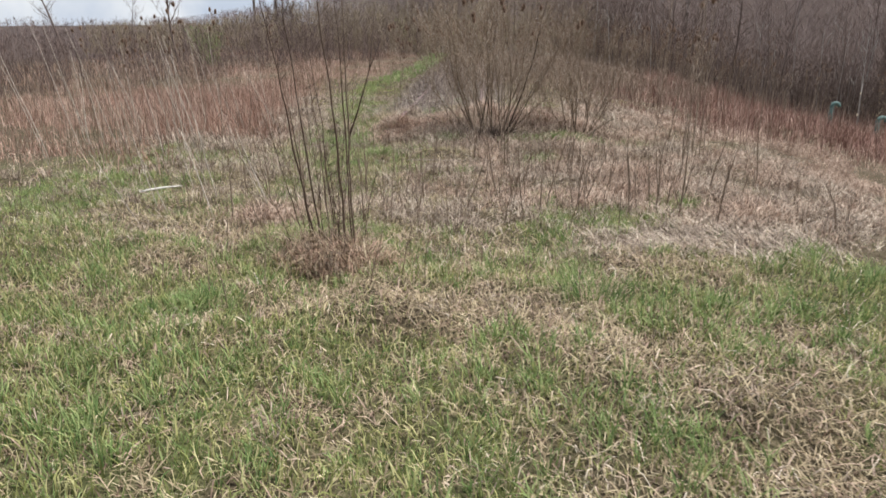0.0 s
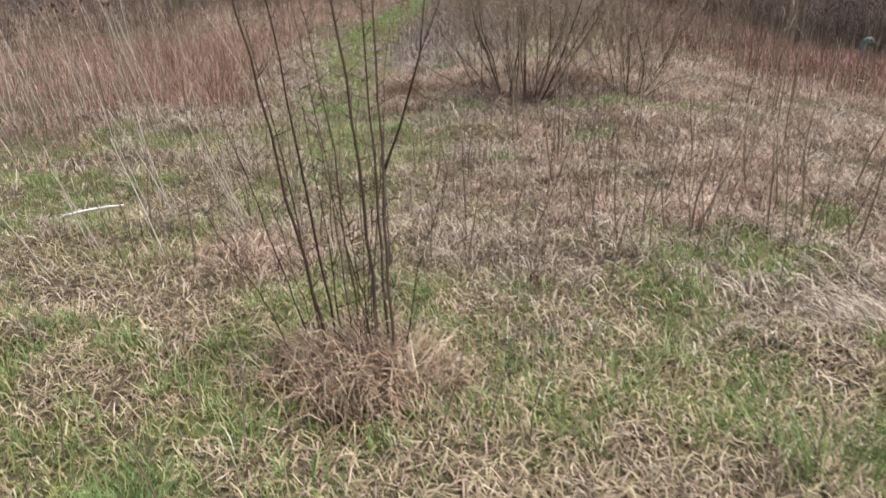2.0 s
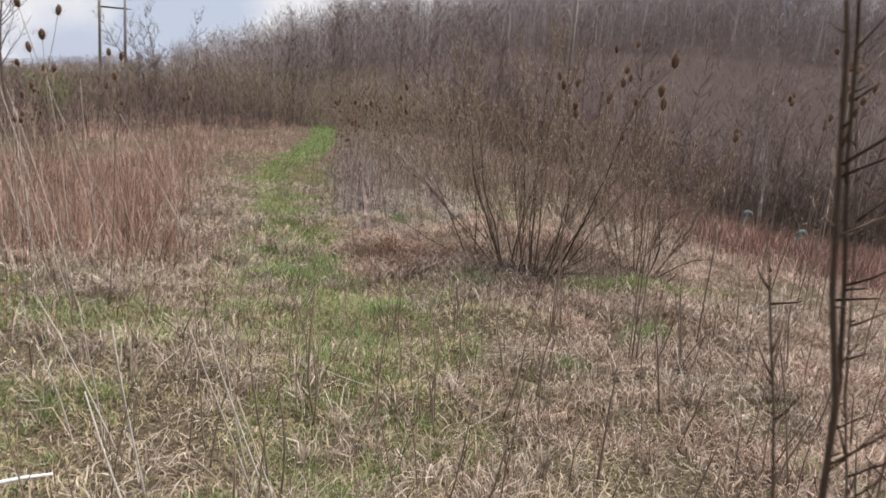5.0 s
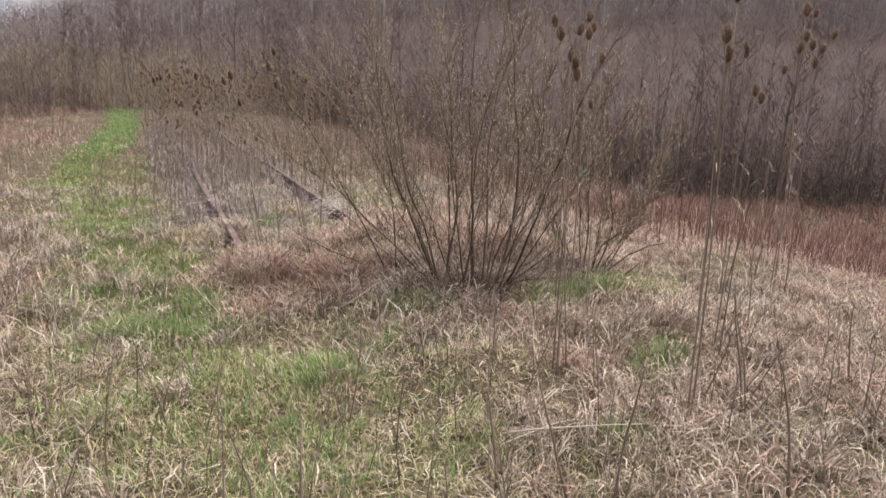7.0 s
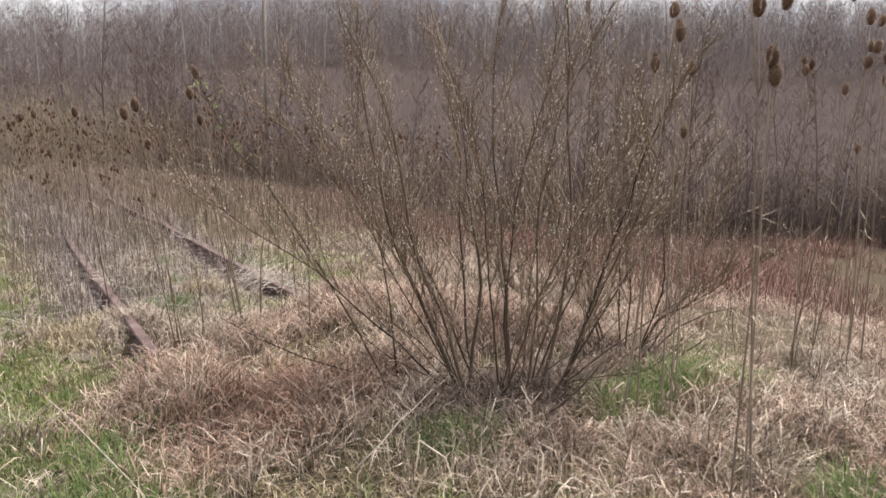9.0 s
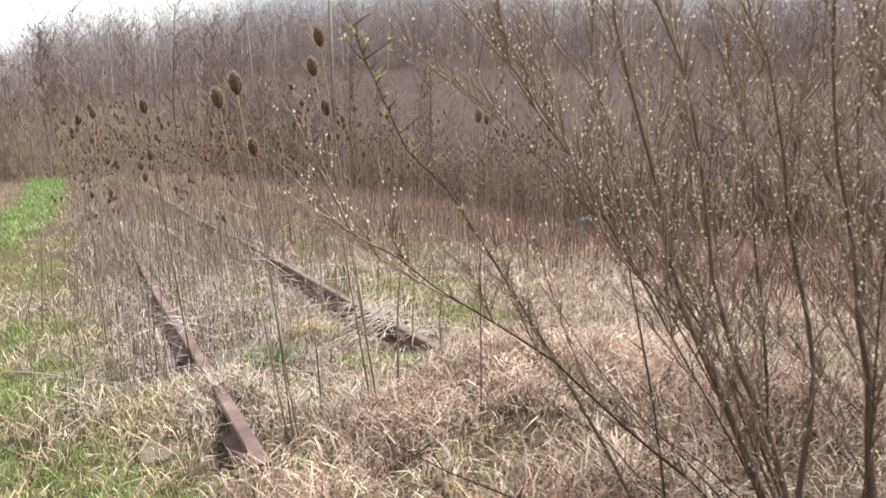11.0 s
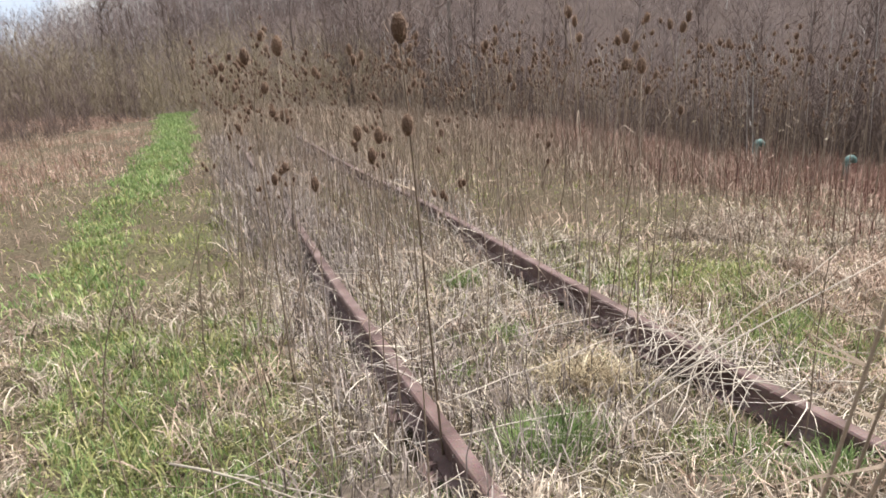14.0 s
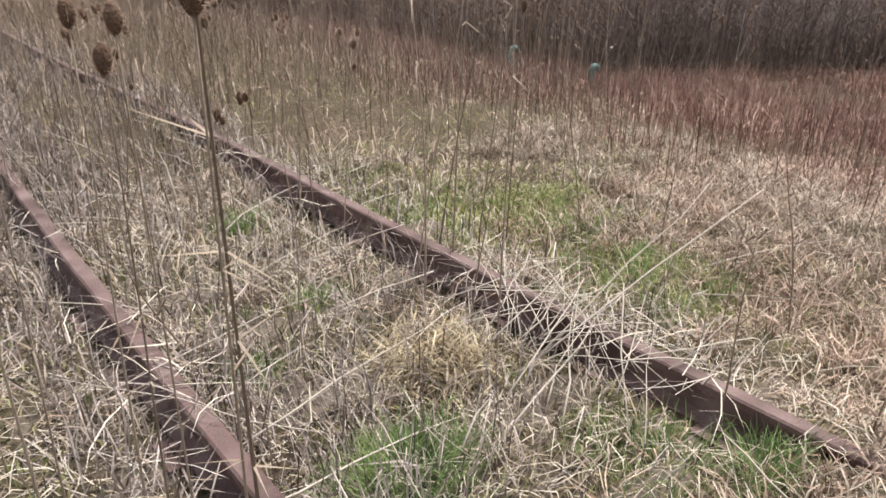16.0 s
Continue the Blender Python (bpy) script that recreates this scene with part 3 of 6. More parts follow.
rnd = random.Random(11)
for k in range(6):
    y = 14.35 + 0.56 * k
    tie = root("railway_tie", 0.87, y, -0.066, "rotting wooden railway tie sunk under dead grass", "railway tie", "ties of the track")
    g = Geo()
    for i in range(9):
        xx = -1.25 + 2.5 * i / 8
        for cx, cz in ((-0.11, -0.07), (0.11, -0.07), (0.105, 0.055), (0.06, 0.072), (-0.06, 0.070), (-0.11, 0.05)):
            g.v.append(Vector((xx, cx + rnd.uniform(-0.01, 0.01), cz + rnd.uniform(-0.012, 0.006))))
    for i in range(8):
        for j in range(6):
            g.f.append((i * 6 + j, (i + 1) * 6 + j, (i + 1) * 6 + (j + 1) % 6, i * 6 + (j + 1) % 6))
    g.f += [tuple(range(6)), tuple(range(53, 47, -1))]
    part("tie_body", g, M_ROT, tie, round_off=False)


# ---------------------------------------------------------------- shrubs
def young_shrub():
    rnd = random.Random(21)
    r = root("young_shrub", 0.55, 5.2, label="leafless young shrub of thin upright dark stems", category="shrub")
    stems = ((-0.20, 0.02, -0.52, 0.05, 1.25, 5), (-0.13, -0.04, -0.42, 0.0, 2.0, 12), (-0.10, 0.06, -0.33, 0.12, 2.2, 9), (-0.05, 0.0, -0.16, 0.08, 1.3, 5),
             (-0.02, 0.08, -0.22, 0.2, 1.9, 5), (0.03, -0.03, 0.16, -0.03, 1.1, 4), (0.10, 0.0, -0.03, 0.0, 2.35, 13), (0.06, 0.05, -0.12, 0.1, 1.2, 5),
             (0.17, -0.02, 0.17, -0.04, 2.2, 11), (0.21, 0.06, 0.42, 0.1, 1.0, 4), (-0.24, -0.05, -0.62, -0.05, 0.9, 4), (0.06, 0.12, 0.2, 0.3, 1.5, 5),
             (-0.16, 0.05, -0.36, 0.1, 1.6, 7), (0.02, 0.03, -0.14, 0.06, 1.8, 7), (0.14, 0.06, 0.06, 0.12, 2.1, 10), (0.08, -0.05, 0.0, -0.1, 1.0, 5), (-0.19, 0.1, -0.45, 0.2, 1.1, 4), (0.0, 0.1, 0.05, 0.25, 1.3, 4))
    for bx, by, tx, ty, h, mm in stems:
        g = Geo()
        n, kx, ky = 14, 0.0, 0.0
        pts = []
        for i in range(n + 1):
            u = i / n
            kx, ky = 0.82 * kx + rnd.gauss(0, 0.006), 0.82 * ky + rnd.gauss(0, 0.006)
            pts.append(Vector((bx + (tx - bx) * u ** 1.2 + kx * min(1, 6 * u), by + (ty - by) * u + ky * min(1, 6 * u), -0.03 + h * u)))
        g.tube(pts, [0.74 * mm / 1000 * (1 - 0.72 * i / n) * (1.0 + 0.14 * rnd.random()) for i in range(n + 1)], 6)
        stem = part("stem", g, M_BARK, r)
        for p, q in zip(pts[1:], pts[2:]):
            for _ in range(3):
                o = p.lerp(q, rnd.random())
                a = rnd.uniform(0, 2 * math.pi)
                ln = rnd.choice((0.012, 0.02, 0.03, 0.04, 0.05, 0.07, 0.10, 0.17)) * rnd.uniform(0.7, 1.3)
                b = bend(o, (math.cos(a), math.sin(a), rnd.uniform(0.2, 1.1)), ln, 3, rnd, 0.05)
                tw = Geo()
                tw.tube(b, [0.0024, 0.0018, 0.0014, 0.0010], 3)
                part("twig", tw, M_BARK, stem)
    g = Geo()
    fork = [(0.17, -0.02, 0.95), (0.24, -0.03, 1.12), (0.33, -0.02, 1.40), (0.37, 0.0, 1.75)]
    g.tube(fork, [0.006, 0.005, 0.004, 0.002], 5)
    g.tube(bend(fork[2], (0.4, 0.1, 1), 0.3, 3, rnd), [0.003, 0.0025, 0.002, 0.001], 3)
    part("side_branch", g, M_BARK, r)


young_shrub()


def catkin_twig(start, way, length, rnd, tw, ck, catkins, share):
    """One fine twig with catkins set along it."""
    twig = bend(start, way, length, 2, rnd, 0.06, 0.12)
    tw.tube(twig, [0.0019, 0.0014, 0.0007], 3)
    for _ in range(catkins):
        if rnd.random() < share:
            c = twig[0].lerp(twig[2], rnd.random()) + Vector((rnd.gauss(0, 0.004), rnd.gauss(0, 0.004), 0))
            ck.egg(c, (rnd.gauss(0, 0.4), rnd.gauss(0, 0.4), 1), rnd.uniform(0.0023, 0.0038), rnd.uniform(0.008, 0.012), 3, 3)


def willow(name, x, y, stems, seed, label, catkins=3, share=0.6, shoots=9):
    """A many-stemmed willow. Each stem: foot across, foot along, lean and depth lean in degrees, length, thickness in mm."""
    rnd = random.Random(seed)
    r = root(name, x, y, label=label, category="shrub")
    across, along = Vector((0.86, -0.50, 0)), Vector((0.50, 0.86, 0))
    for k in range(shoots):
        a = rnd.uniform(0, 2 * math.pi)
        g = Geo()
        p = bend((rnd.gauss(0, 0.22), rnd.gauss(0, 0.14), -0.02), (math.cos(a), math.sin(a), rnd.uniform(0.3, 1.0)), rnd.uniform(0.35, 1.0), 4, rnd, -0.08, 0.2)
        g.tube(p, [0.008, 0.007, 0.006, 0.005, 0.003], 5)
        part("broken_shoot", g, M_ROT, r, "dark broken shoot in the tangle at the base")
    for fx, fy, lean, deep, h, mm in stems:
        way = across * math.tan(radians(lean)) + along * math.tan(radians(deep)) + Vector((0, 0, 1))
        low = abs(lean) > 48 or abs(deep) > 48
        foot = across * fx + along * fy + Vector((0, 0, -0.05 if not low else 0.1))
        steps = 14
        pts = bend(foot, way, h, steps, rnd, 0.010 if not low else 0.035, 0.09)
        r0 = mm / 2000
        g, tw, ck = Geo(), Geo(), Geo()
        g.tube(pts, [1.12 * r0 * (1 - 0.84 * (i / steps) ** 0.9) * (1 + 0.1 * rnd.random()) for i in range(steps + 1)], 6)
        stem = part("stem", g, M_WILLOWBARK, r)
        for i in range(2, steps + 1):
            d = (pts[i] - pts[i - 1]).normalized()
            for _ in range(1 if low else 3):
                b = rnd.uniform(0, 2 * math.pi)
                catkin_twig(pts[i - 1].lerp(pts[i], rnd.random()), d + Vector((math.cos(b), math.sin(b), 0.6)) * 0.8, rnd.uniform(0.03, 0.14), rnd, tw, ck, 1, share)
            if i < 4 or (mm < 9 and i % 2) or low:
                continue
            o = pts[i - 1].lerp(pts[i], rnd.random())
            b = rnd.uniform(0, 2 * math.pi)
            w = d + Vector((math.cos(b), math.sin(b), 0.25)) * rnd.uniform(0.35, 0.8)
            sub = bend(o, w, rnd.uniform(0.35, 1.0) * (1.12 - 0.045 * i) * (h / 2.6), 6, rnd, 0.07, 0.08)
            br = Geo()
            br.tube(sub, [max(0.0042, 0.36 * r0), 0.0038, 0.0032, 0.0027, 0.0021, 0.0016, 0.0010], 4)
            part("branch", br, M_TWIG, stem)
            for j in range(1, 7):
                for _ in range(1 if low else 3):
                    e = rnd.uniform(0, 2 * math.pi)
                    td = (sub[j] - sub[j - 1]).normalized() + Vector((math.cos(e), math.sin(e), 0.35)) * 0.55
                    catkin_twig(sub[j - 1].lerp(sub[j], rnd.random()), td, rnd.uniform(0.06, 0.32), rnd, tw, ck, catkins, share)
        tagged(part("twig_spray", tw, M_TWIG, stem, "fine olive-brown twigs"), kind="stuff")
        tagged(part("catkin_spray", ck, M_CATKIN, stem, "tiny pale catkins"), kind="stuff")
    return r


# stems leaning one way, upright and the other way, then low whips round the foot
WILLOW_STEMS = [(-0.30, 0.0, -21, 4, 2.75, 27), (-0.27, -0.06, -17, -6, 2.5, 22), (-0.28, 0.08, 3, 8, 2.75, 24), (-0.05, 0.0, -12, -8, 2.1, 13),
                (0.0, 0.05, 1, 3, 2.75, 26), (0.04, -0.08, 8, -12, 2.4, 16), (0.10, 0.02, 20, 6, 2.75, 25), (0.12, -0.04, 32, -4, 2.5, 23),
                (0.05, 0.12, 14, 24, 2.5, 18), (-0.2, 0.14, -9, 26, 2.5, 17)]
WILLOW_WANDS = [(-0.15, 0.1, -26, 20, 2.4, 14), (0.1, 0.1, 25, 26, 2.3, 14), (-0.34, 0.0, -30, -3, 2.2, 12), (-0.1, -0.1, -6, -22, 2.0, 11), (0.15, -0.06, 27, -18, 2.1, 13),
                (0.18, 0.0, 40, 8, 2.0, 12), (-0.22, -0.05, -27, 10, 2.2, 10), (0.0, 0.0, -3, 14, 2.6, 14), (0.08, 0.05, 11, 2, 2.6, 13)]
WILLOW_BACK = [(-0.25, 0.0, -37, -9, 2.3, 9), (-0.22, 0.04, -33, 2, 2.35, 10)]
WILLOW_WHIPS = [(-0.30, 0.05, -66, 2, 1.5, 9), (-0.28, -0.02, -70, -5, 1.35, 8), (-0.26, 0.05, -55, 12, 1.3, 7), (0.22, 0.0, 66, 4, 1.5, 9), (0.22, 0.06, 72, -6, 1.3, 8),
                (0.2, -0.05, 58, 18, 1.4, 8), (0.16, -0.05, 62, -20, 1.2, 7), (-0.1, -0.1, -30, -52, 0.9, 7)]
willow("pussy_willow", 1.80, 11.74, WILLOW_STEMS + WILLOW_WANDS + WILLOW_BACK + WILLOW_WHIPS, 31, "large leafless pussy willow with pale catkins beside the buried rail", 4, 0.36, 30)
SMALL_STEMS = [(-0.1, 0.0, -24, 4, 2.0, 14), (0.0, 0.0, 2, -6, 2.1, 15), (0.08, 0.0, 22, 5, 2.0, 14), (0.0, 0.05, -8, 20, 1.9, 11), (0.12, 0.0, 38, -8, 1.7, 10), (-0.12, 0.0, -40, 10, 1.6, 9),
               (0.05, -0.05, 10, -22, 1.7, 10), (-0.05, 0.05, -16, 12, 2.0, 10), (0.05, 0.05, 14, 10, 2.0, 10), (0.1, 0.05, 30, 14, 1.8, 9), (-0.08, -0.04, -30, -10, 1.7, 9), (0.0, 0.0, -2, 8, 2.1, 11)]
willow("small_willow", 3.22, 12.12, SMALL_STEMS, 32, "smaller leafless willow shrub with spreading brown stems", 3, 0.35, 6)

# ---------------------------------------------------------------- teasels


def teasel_mesh(seed, height, heads, bow=0.05):
    """Meshes of one dead teasel: main stem, side stems, withered leaves, and each head with its bristles and bracts."""
    rnd = random.Random(seed)
    stem, arms, leaf, out = Geo(), [], Geo(), []
    way = (rnd.gauss(0, bow), rnd.gauss(0, bow), 1)
    main = bend((0, 0, -0.05), way, height, 8, rnd, 0.02, 0.4 * bow)
    stem.tube(main, [0.0055, 0.0048, 0.0041, 0.0035, 0.003, 0.0027, 0.0024, 0.0022, 0.002], 6)
    tops = [(main[-1], (main[-1] - main[-2]).normalized(), 1.0)]
    a = 0.0
    for k in range(heads - 1):
        i = 7 - k // 2
        a = rnd.uniform(0, 2 * math.pi) if k % 2 == 0 else a + math.pi
        arm = bend(main[i], (0.32 * math.cos(a), 0.32 * math.sin(a), 1), height * rnd.uniform(0.10, 0.24), 3, rnd, 0.14, 0.03)
        g = Geo()
        g.tube(arm, [0.0024, 0.0021, 0.0019, 0.0018], 5)
        arms.append(g.mesh("side_stem", M_TEASEL_STEM))
        tops.append((arm[-1], (arm[-1] - arm[-2]).normalized(), rnd.uniform(0.65, 0.9)))
    for i in (2, 4, 5, 6):
        for _ in range(2):
            a = rnd.uniform(0, 2 * math.pi)
            leaf.sliver(main[i], main[i] + Vector((0.11 * math.cos(a), 0.11 * math.sin(a), rnd.uniform(-0.1, 0.05))), 0.006, a)
    for p, d, s in tops:
        core, bris = Geo(), Geo()
        ln, rad = 0.066 * s * rnd.uniform(0.85, 1.15), 0.0195 * s
        c = p + d * (ln * 0.45)
        core.egg(c, d, rad, ln, 8, 10, 0.08, rnd)
        u = d.cross(Vector((0.2, 0.9, 0.1))).normalized()
        v = d.cross(u)
        for _ in range(230):
            t, w = rnd.uniform(-0.48, 0.5), rnd.uniform(0, 2 * math.pi)
            n = u * math.cos(w) + v * math.sin(w)
            rr = rad * math.sqrt(max(0.05, 1 - (t * 1.9) ** 2))
            o = c + d * (ln * t) + n * rr * 0.8
            bris.sliver(o, o + (n + d * (0.2 + 0.8 * t)).normalized() * rnd.uniform(0.008, 0.0135) * s, 0.0018, w)
        for k in range(7):
            w = 2 * math.pi * k / 7 + rnd.random()
            n = u * math.cos(w) + v * math.sin(w)
            q = p + n * 0.035 * s + d * rnd.uniform(0.0, 0.03)
            bris.sliver(p, q, 0.004, w)
            bris.sliver(q - n * 0.004, q + d * rnd.uniform(0.02, 0.06) * s + n * 0.012, 0.003, w)
        out.append((core.mesh("head", M_TEASEL_HEAD), bris.mesh("bristles", M_BRISTLE, False)))
    return stem.mesh("stem", M_TEASEL_STEM), out, main[-1], arms, leaf.mesh("withered_leaf", M_TEASEL_STEM, False)


TEASELS = [teasel_mesh(100 + k, h, n, 0.05 if k < 8 else 0.008) for k, (h, n) in enumerate(((1.55, 4), (1.7, 5), (1.4, 4), (1.85, 5), (1.6, 2), (1.6, 5), (1.15, 3), (1.75, 3), (1.6, 1), (1.7, 3)))]
TEASEL_H = (1.55, 1.7, 1.4, 1.85, 1.6, 1.6, 1.15, 1.75, 1.6, 1.7)


def teasel_with_head(x, y, top, kind):
    """A teasel whose top head stands over x, y at the height top."""
    s = (top - 0.03 - float(ground_z(x, y))) / TEASELS[kind][2].z
    turn = rnd.uniform(0, 6.28)
    o = Matrix.Rotation(turn, 3, "Z") @ (TEASELS[kind][2] * s)
    teasel(x - o.x, y - o.y, kind, s, turn)


def teasel_between(foot, head, kind):
    """A leaning teasel from its foot to its top head."""
    foot = Vector((foot[0], foot[1], float(ground_z(*foot))))
    way, top = Vector(head) - foot, TEASELS[kind][2]
    teasel(foot.x, foot.y, kind, way.length / top.length)
    leaning = scene.objects[-1]
    while leaning.parent:
        leaning = leaning.parent
    leaning.rotation_euler = top.rotation_difference(way).to_euler()


def teasel(x, y, kind, scale=1.0, turn=0.0, lean=0.0, label="dead brown teasel with bristly seed heads"):
    r = root("teasel", x, y, None, label, "teasel", "teasels by the track")
    r.rotation_euler = (lean * math.cos(turn), lean * math.sin(turn), turn)
    r.scale = (scale, scale, scale)
    stem_me, heads, _, arms, leaf = TEASELS[kind]
    part("stem", stem_me, None, r)
    for arm in arms:
        part("side_stem", arm, None, r)
    tagged(part("withered_leaf", leaf, None, r), kind="stuff")
    for core, bris in heads:
        h = part("seed_head", core, None, r)
        tagged(part("bristle_coat", bris, None, h), kind="stuff")


rnd = random.Random(4)
for x, y, top, kind in ((1.40, 10.06, 2.16, 7), (2.39, 11.2, 2.40, 5), (1.91, 9.29, 2.04, 8),
                        (1.98, 9.35, 2.34, 8), (4.98, 11.4, 2.64, 0), (2.23, 11.17, 2.08, 8), (4.5, 11.6, 2.2, 7), (2.97, 10.05, 1.87, 8), (2.9, 9.93, 1.82, 8),
                        (1.52, 10.07, 1.99, 8), (1.53, 10.06, 1.92, 8), (2.5, 11.14, 2.08, 8), (2.39, 11.08, 1.74, 8), (2.33, 11.1, 2.26, 8), (1.88, 9.29, 2.13, 8),
                        (4.9, 11.35, 2.26, 4), (4.88, 11.2, 2.30, 8), (4.93, 11.51, 2.10, 8), (5.06, 11.24, 2.25, 4), (5.01, 11.25, 2.17, 8), (5.13, 11.46, 1.65, 8)):
    teasel_with_head(x, y, top, kind)
for x, y, top, kind in ((-0.385, 15.88, 1.80, 8), (-0.12, 15.54, 1.39, 8), (-0.33, 15.65, 1.29, 8), (-0.12, 15.75, 1.46, 8), (-0.07, 15.6, 1.46, 8), (-0.14, 15.0, 1.55, 8), (-0.42, 16.2, 1.25, 8),
                        (0.82, 17.0, 0.97, 6), (0.62, 16.8, 0.95, 6), (1.25, 15.74, 1.65, 8), (1.17, 13.43, 1.73, 8), (1.82, 14.37, 1.74, 8), (1.49, 16.22, 1.64, 4), (1.61, 16.38, 1.79, 0), (1.25, 16.39, 1.94, 1),
                        (1.23, 17.1, 1.59, 5), (2.09, 16.5, 1.82, 7), (1.84, 16.49, 1.48, 4), (1.56, 17.2, 1.12, 2), (-0.45, 16.57, 1.77, 0), (0.20, 17.05, 1.75, 7), (2.1, 16.5, 1.35, 8)):
    teasel_with_head(x, y, top, kind)
for foot, head in (((0.10, 15.55), (-0.157, 14.96, 1.79)), ((0.36, 14.0), (0.10, 13.51, 1.57)), ((0.40, 14.05), (0.0, 13.32, 1.81)), ((0.34, 14.02), (-0.05, 13.42, 1.76)),
                   ((0.85, 14.0), (0.47, 13.62, 1.74)), ((0.83, 14.05), (0.39, 13.55, 1.91)), ((0.88, 14.08), (0.46, 13.65, 2.05))):
    teasel_between(foot, head, 8)
rnd = random.Random(5)
count = 0
while count < 240:
    x, y = rnd.uniform(-0.8, 8.4), 17.2 + rnd.uniform(0, 1) ** 1.1 * 9
    if rnd.random() > (0.9 if x < 4.0 else 0.55) * (0.6 + 0.5 * float(vnoise(x, y, 1.8, 12))) or (x > 1.9 and y < 19) or x < -0.75 + 0.012 * y:
        continue
    top = (rnd.uniform(1.1, 1.9) if y > 18 else rnd.uniform(0.9, 1.6)) + (0.25 if x > 4 else 0)
    k = rnd.randrange(8)
    teasel(x, y, k, top / TEASEL_H[k], rnd.uniform(0, 6.28), rnd.gauss(0, 0.09))
    count += 1


def teasel_thicket(n):
    """The farther teasels, too many to count."""
    stems, heads, fur = Geo(), Geo(), Geo()
    while n:
        x, y = rnd.uniform(-0.6, 11.0), rnd.uniform(21, 38)
        if rnd.random() > 0.3 + 0.9 * float(vnoise(x, y, 1.8, 12)):
            continue
        n -= 1
        h = rnd.uniform(1.1, 2.0)
        main = bend((x, y, float(ground_z(x, y)) - 0.03), (rnd.gauss(0, 0.08), rnd.gauss(0, 0.08), 1), h, 4, rnd, 0.02, 0.03)
        stems.tube(main, [0.006, 0.005, 0.004, 0.0035, 0.003], 3)
        tops = [main[-1]]
        for _ in range(rnd.randrange(2, 6)):
            a = rnd.uniform(0, 6.28)
            o = main[2].lerp(main[4], rnd.random())
            e = o + Vector((0.13 * math.cos(a), 0.13 * math.sin(a), rnd.uniform(0.15, 0.35)))
            stems.tube([o, e], [0.0035, 0.0025], 3)
            tops.append(e)
        for p in tops:
            s = rnd.uniform(0.75, 1.1)
            heads.egg(p + Vector((0, 0, 0.025)), (rnd.gauss(0, 0.1), rnd.gauss(0, 0.1), 1), 0.019 * s, 0.064 * s, 5, 6)
            for _ in range(24):
                a, u = rnd.uniform(0, 6.28), rnd.uniform(-0.4, 0.5)
                c = p + Vector((0.015 * math.cos(a), 0.015 * math.sin(a), 0.025 + 0.06 * u)) * 1.0
                fur.sliver(c, c + Vector((math.cos(a), math.sin(a), 0.5 + u)).normalized() * 0.020, 0.0035, a)
    for name, g, m, label in (("teasel_thicket_stems", stems, M_TEASEL_STEM, "thicket of far dead teasel stems"), ("teasel_thicket_heads", heads, M_TEASEL_HEAD, "dark seed heads of the far teasels"),
                              ("teasel_thicket_bristles", fur, M_BRISTLE, "tan bristles round the far teasel heads")):
        tagged(new(name, g.mesh(name, m)), label, "teasels", kind="stuff")


teasel_thicket(300)
for k in range(14):
    teasel(rnd.uniform(-4.6, -2.1), rnd.uniform(9.6, 13.2), rnd.choice((1, 3, 5, 7)), rnd.uniform(0.85, 1.15), rnd.uniform(0, 6.28), rnd.gauss(0, 0.13), "tall bleached teasel leaning in the meadow")
for k in range(40):
    kk = rnd.randrange(8)
    y = rnd.uniform(12, 26)
    x = rnd.uniform(6.0, 15.0)
    teasel(x, y, kk, rnd.uniform(0.9, 1.25), rnd.uniform(0, 6.28), rnd.gauss(0, 0.06), "dead teasel standing among red-brown weeds")

# ---------------------------------------------------------------- sapling with opening buds


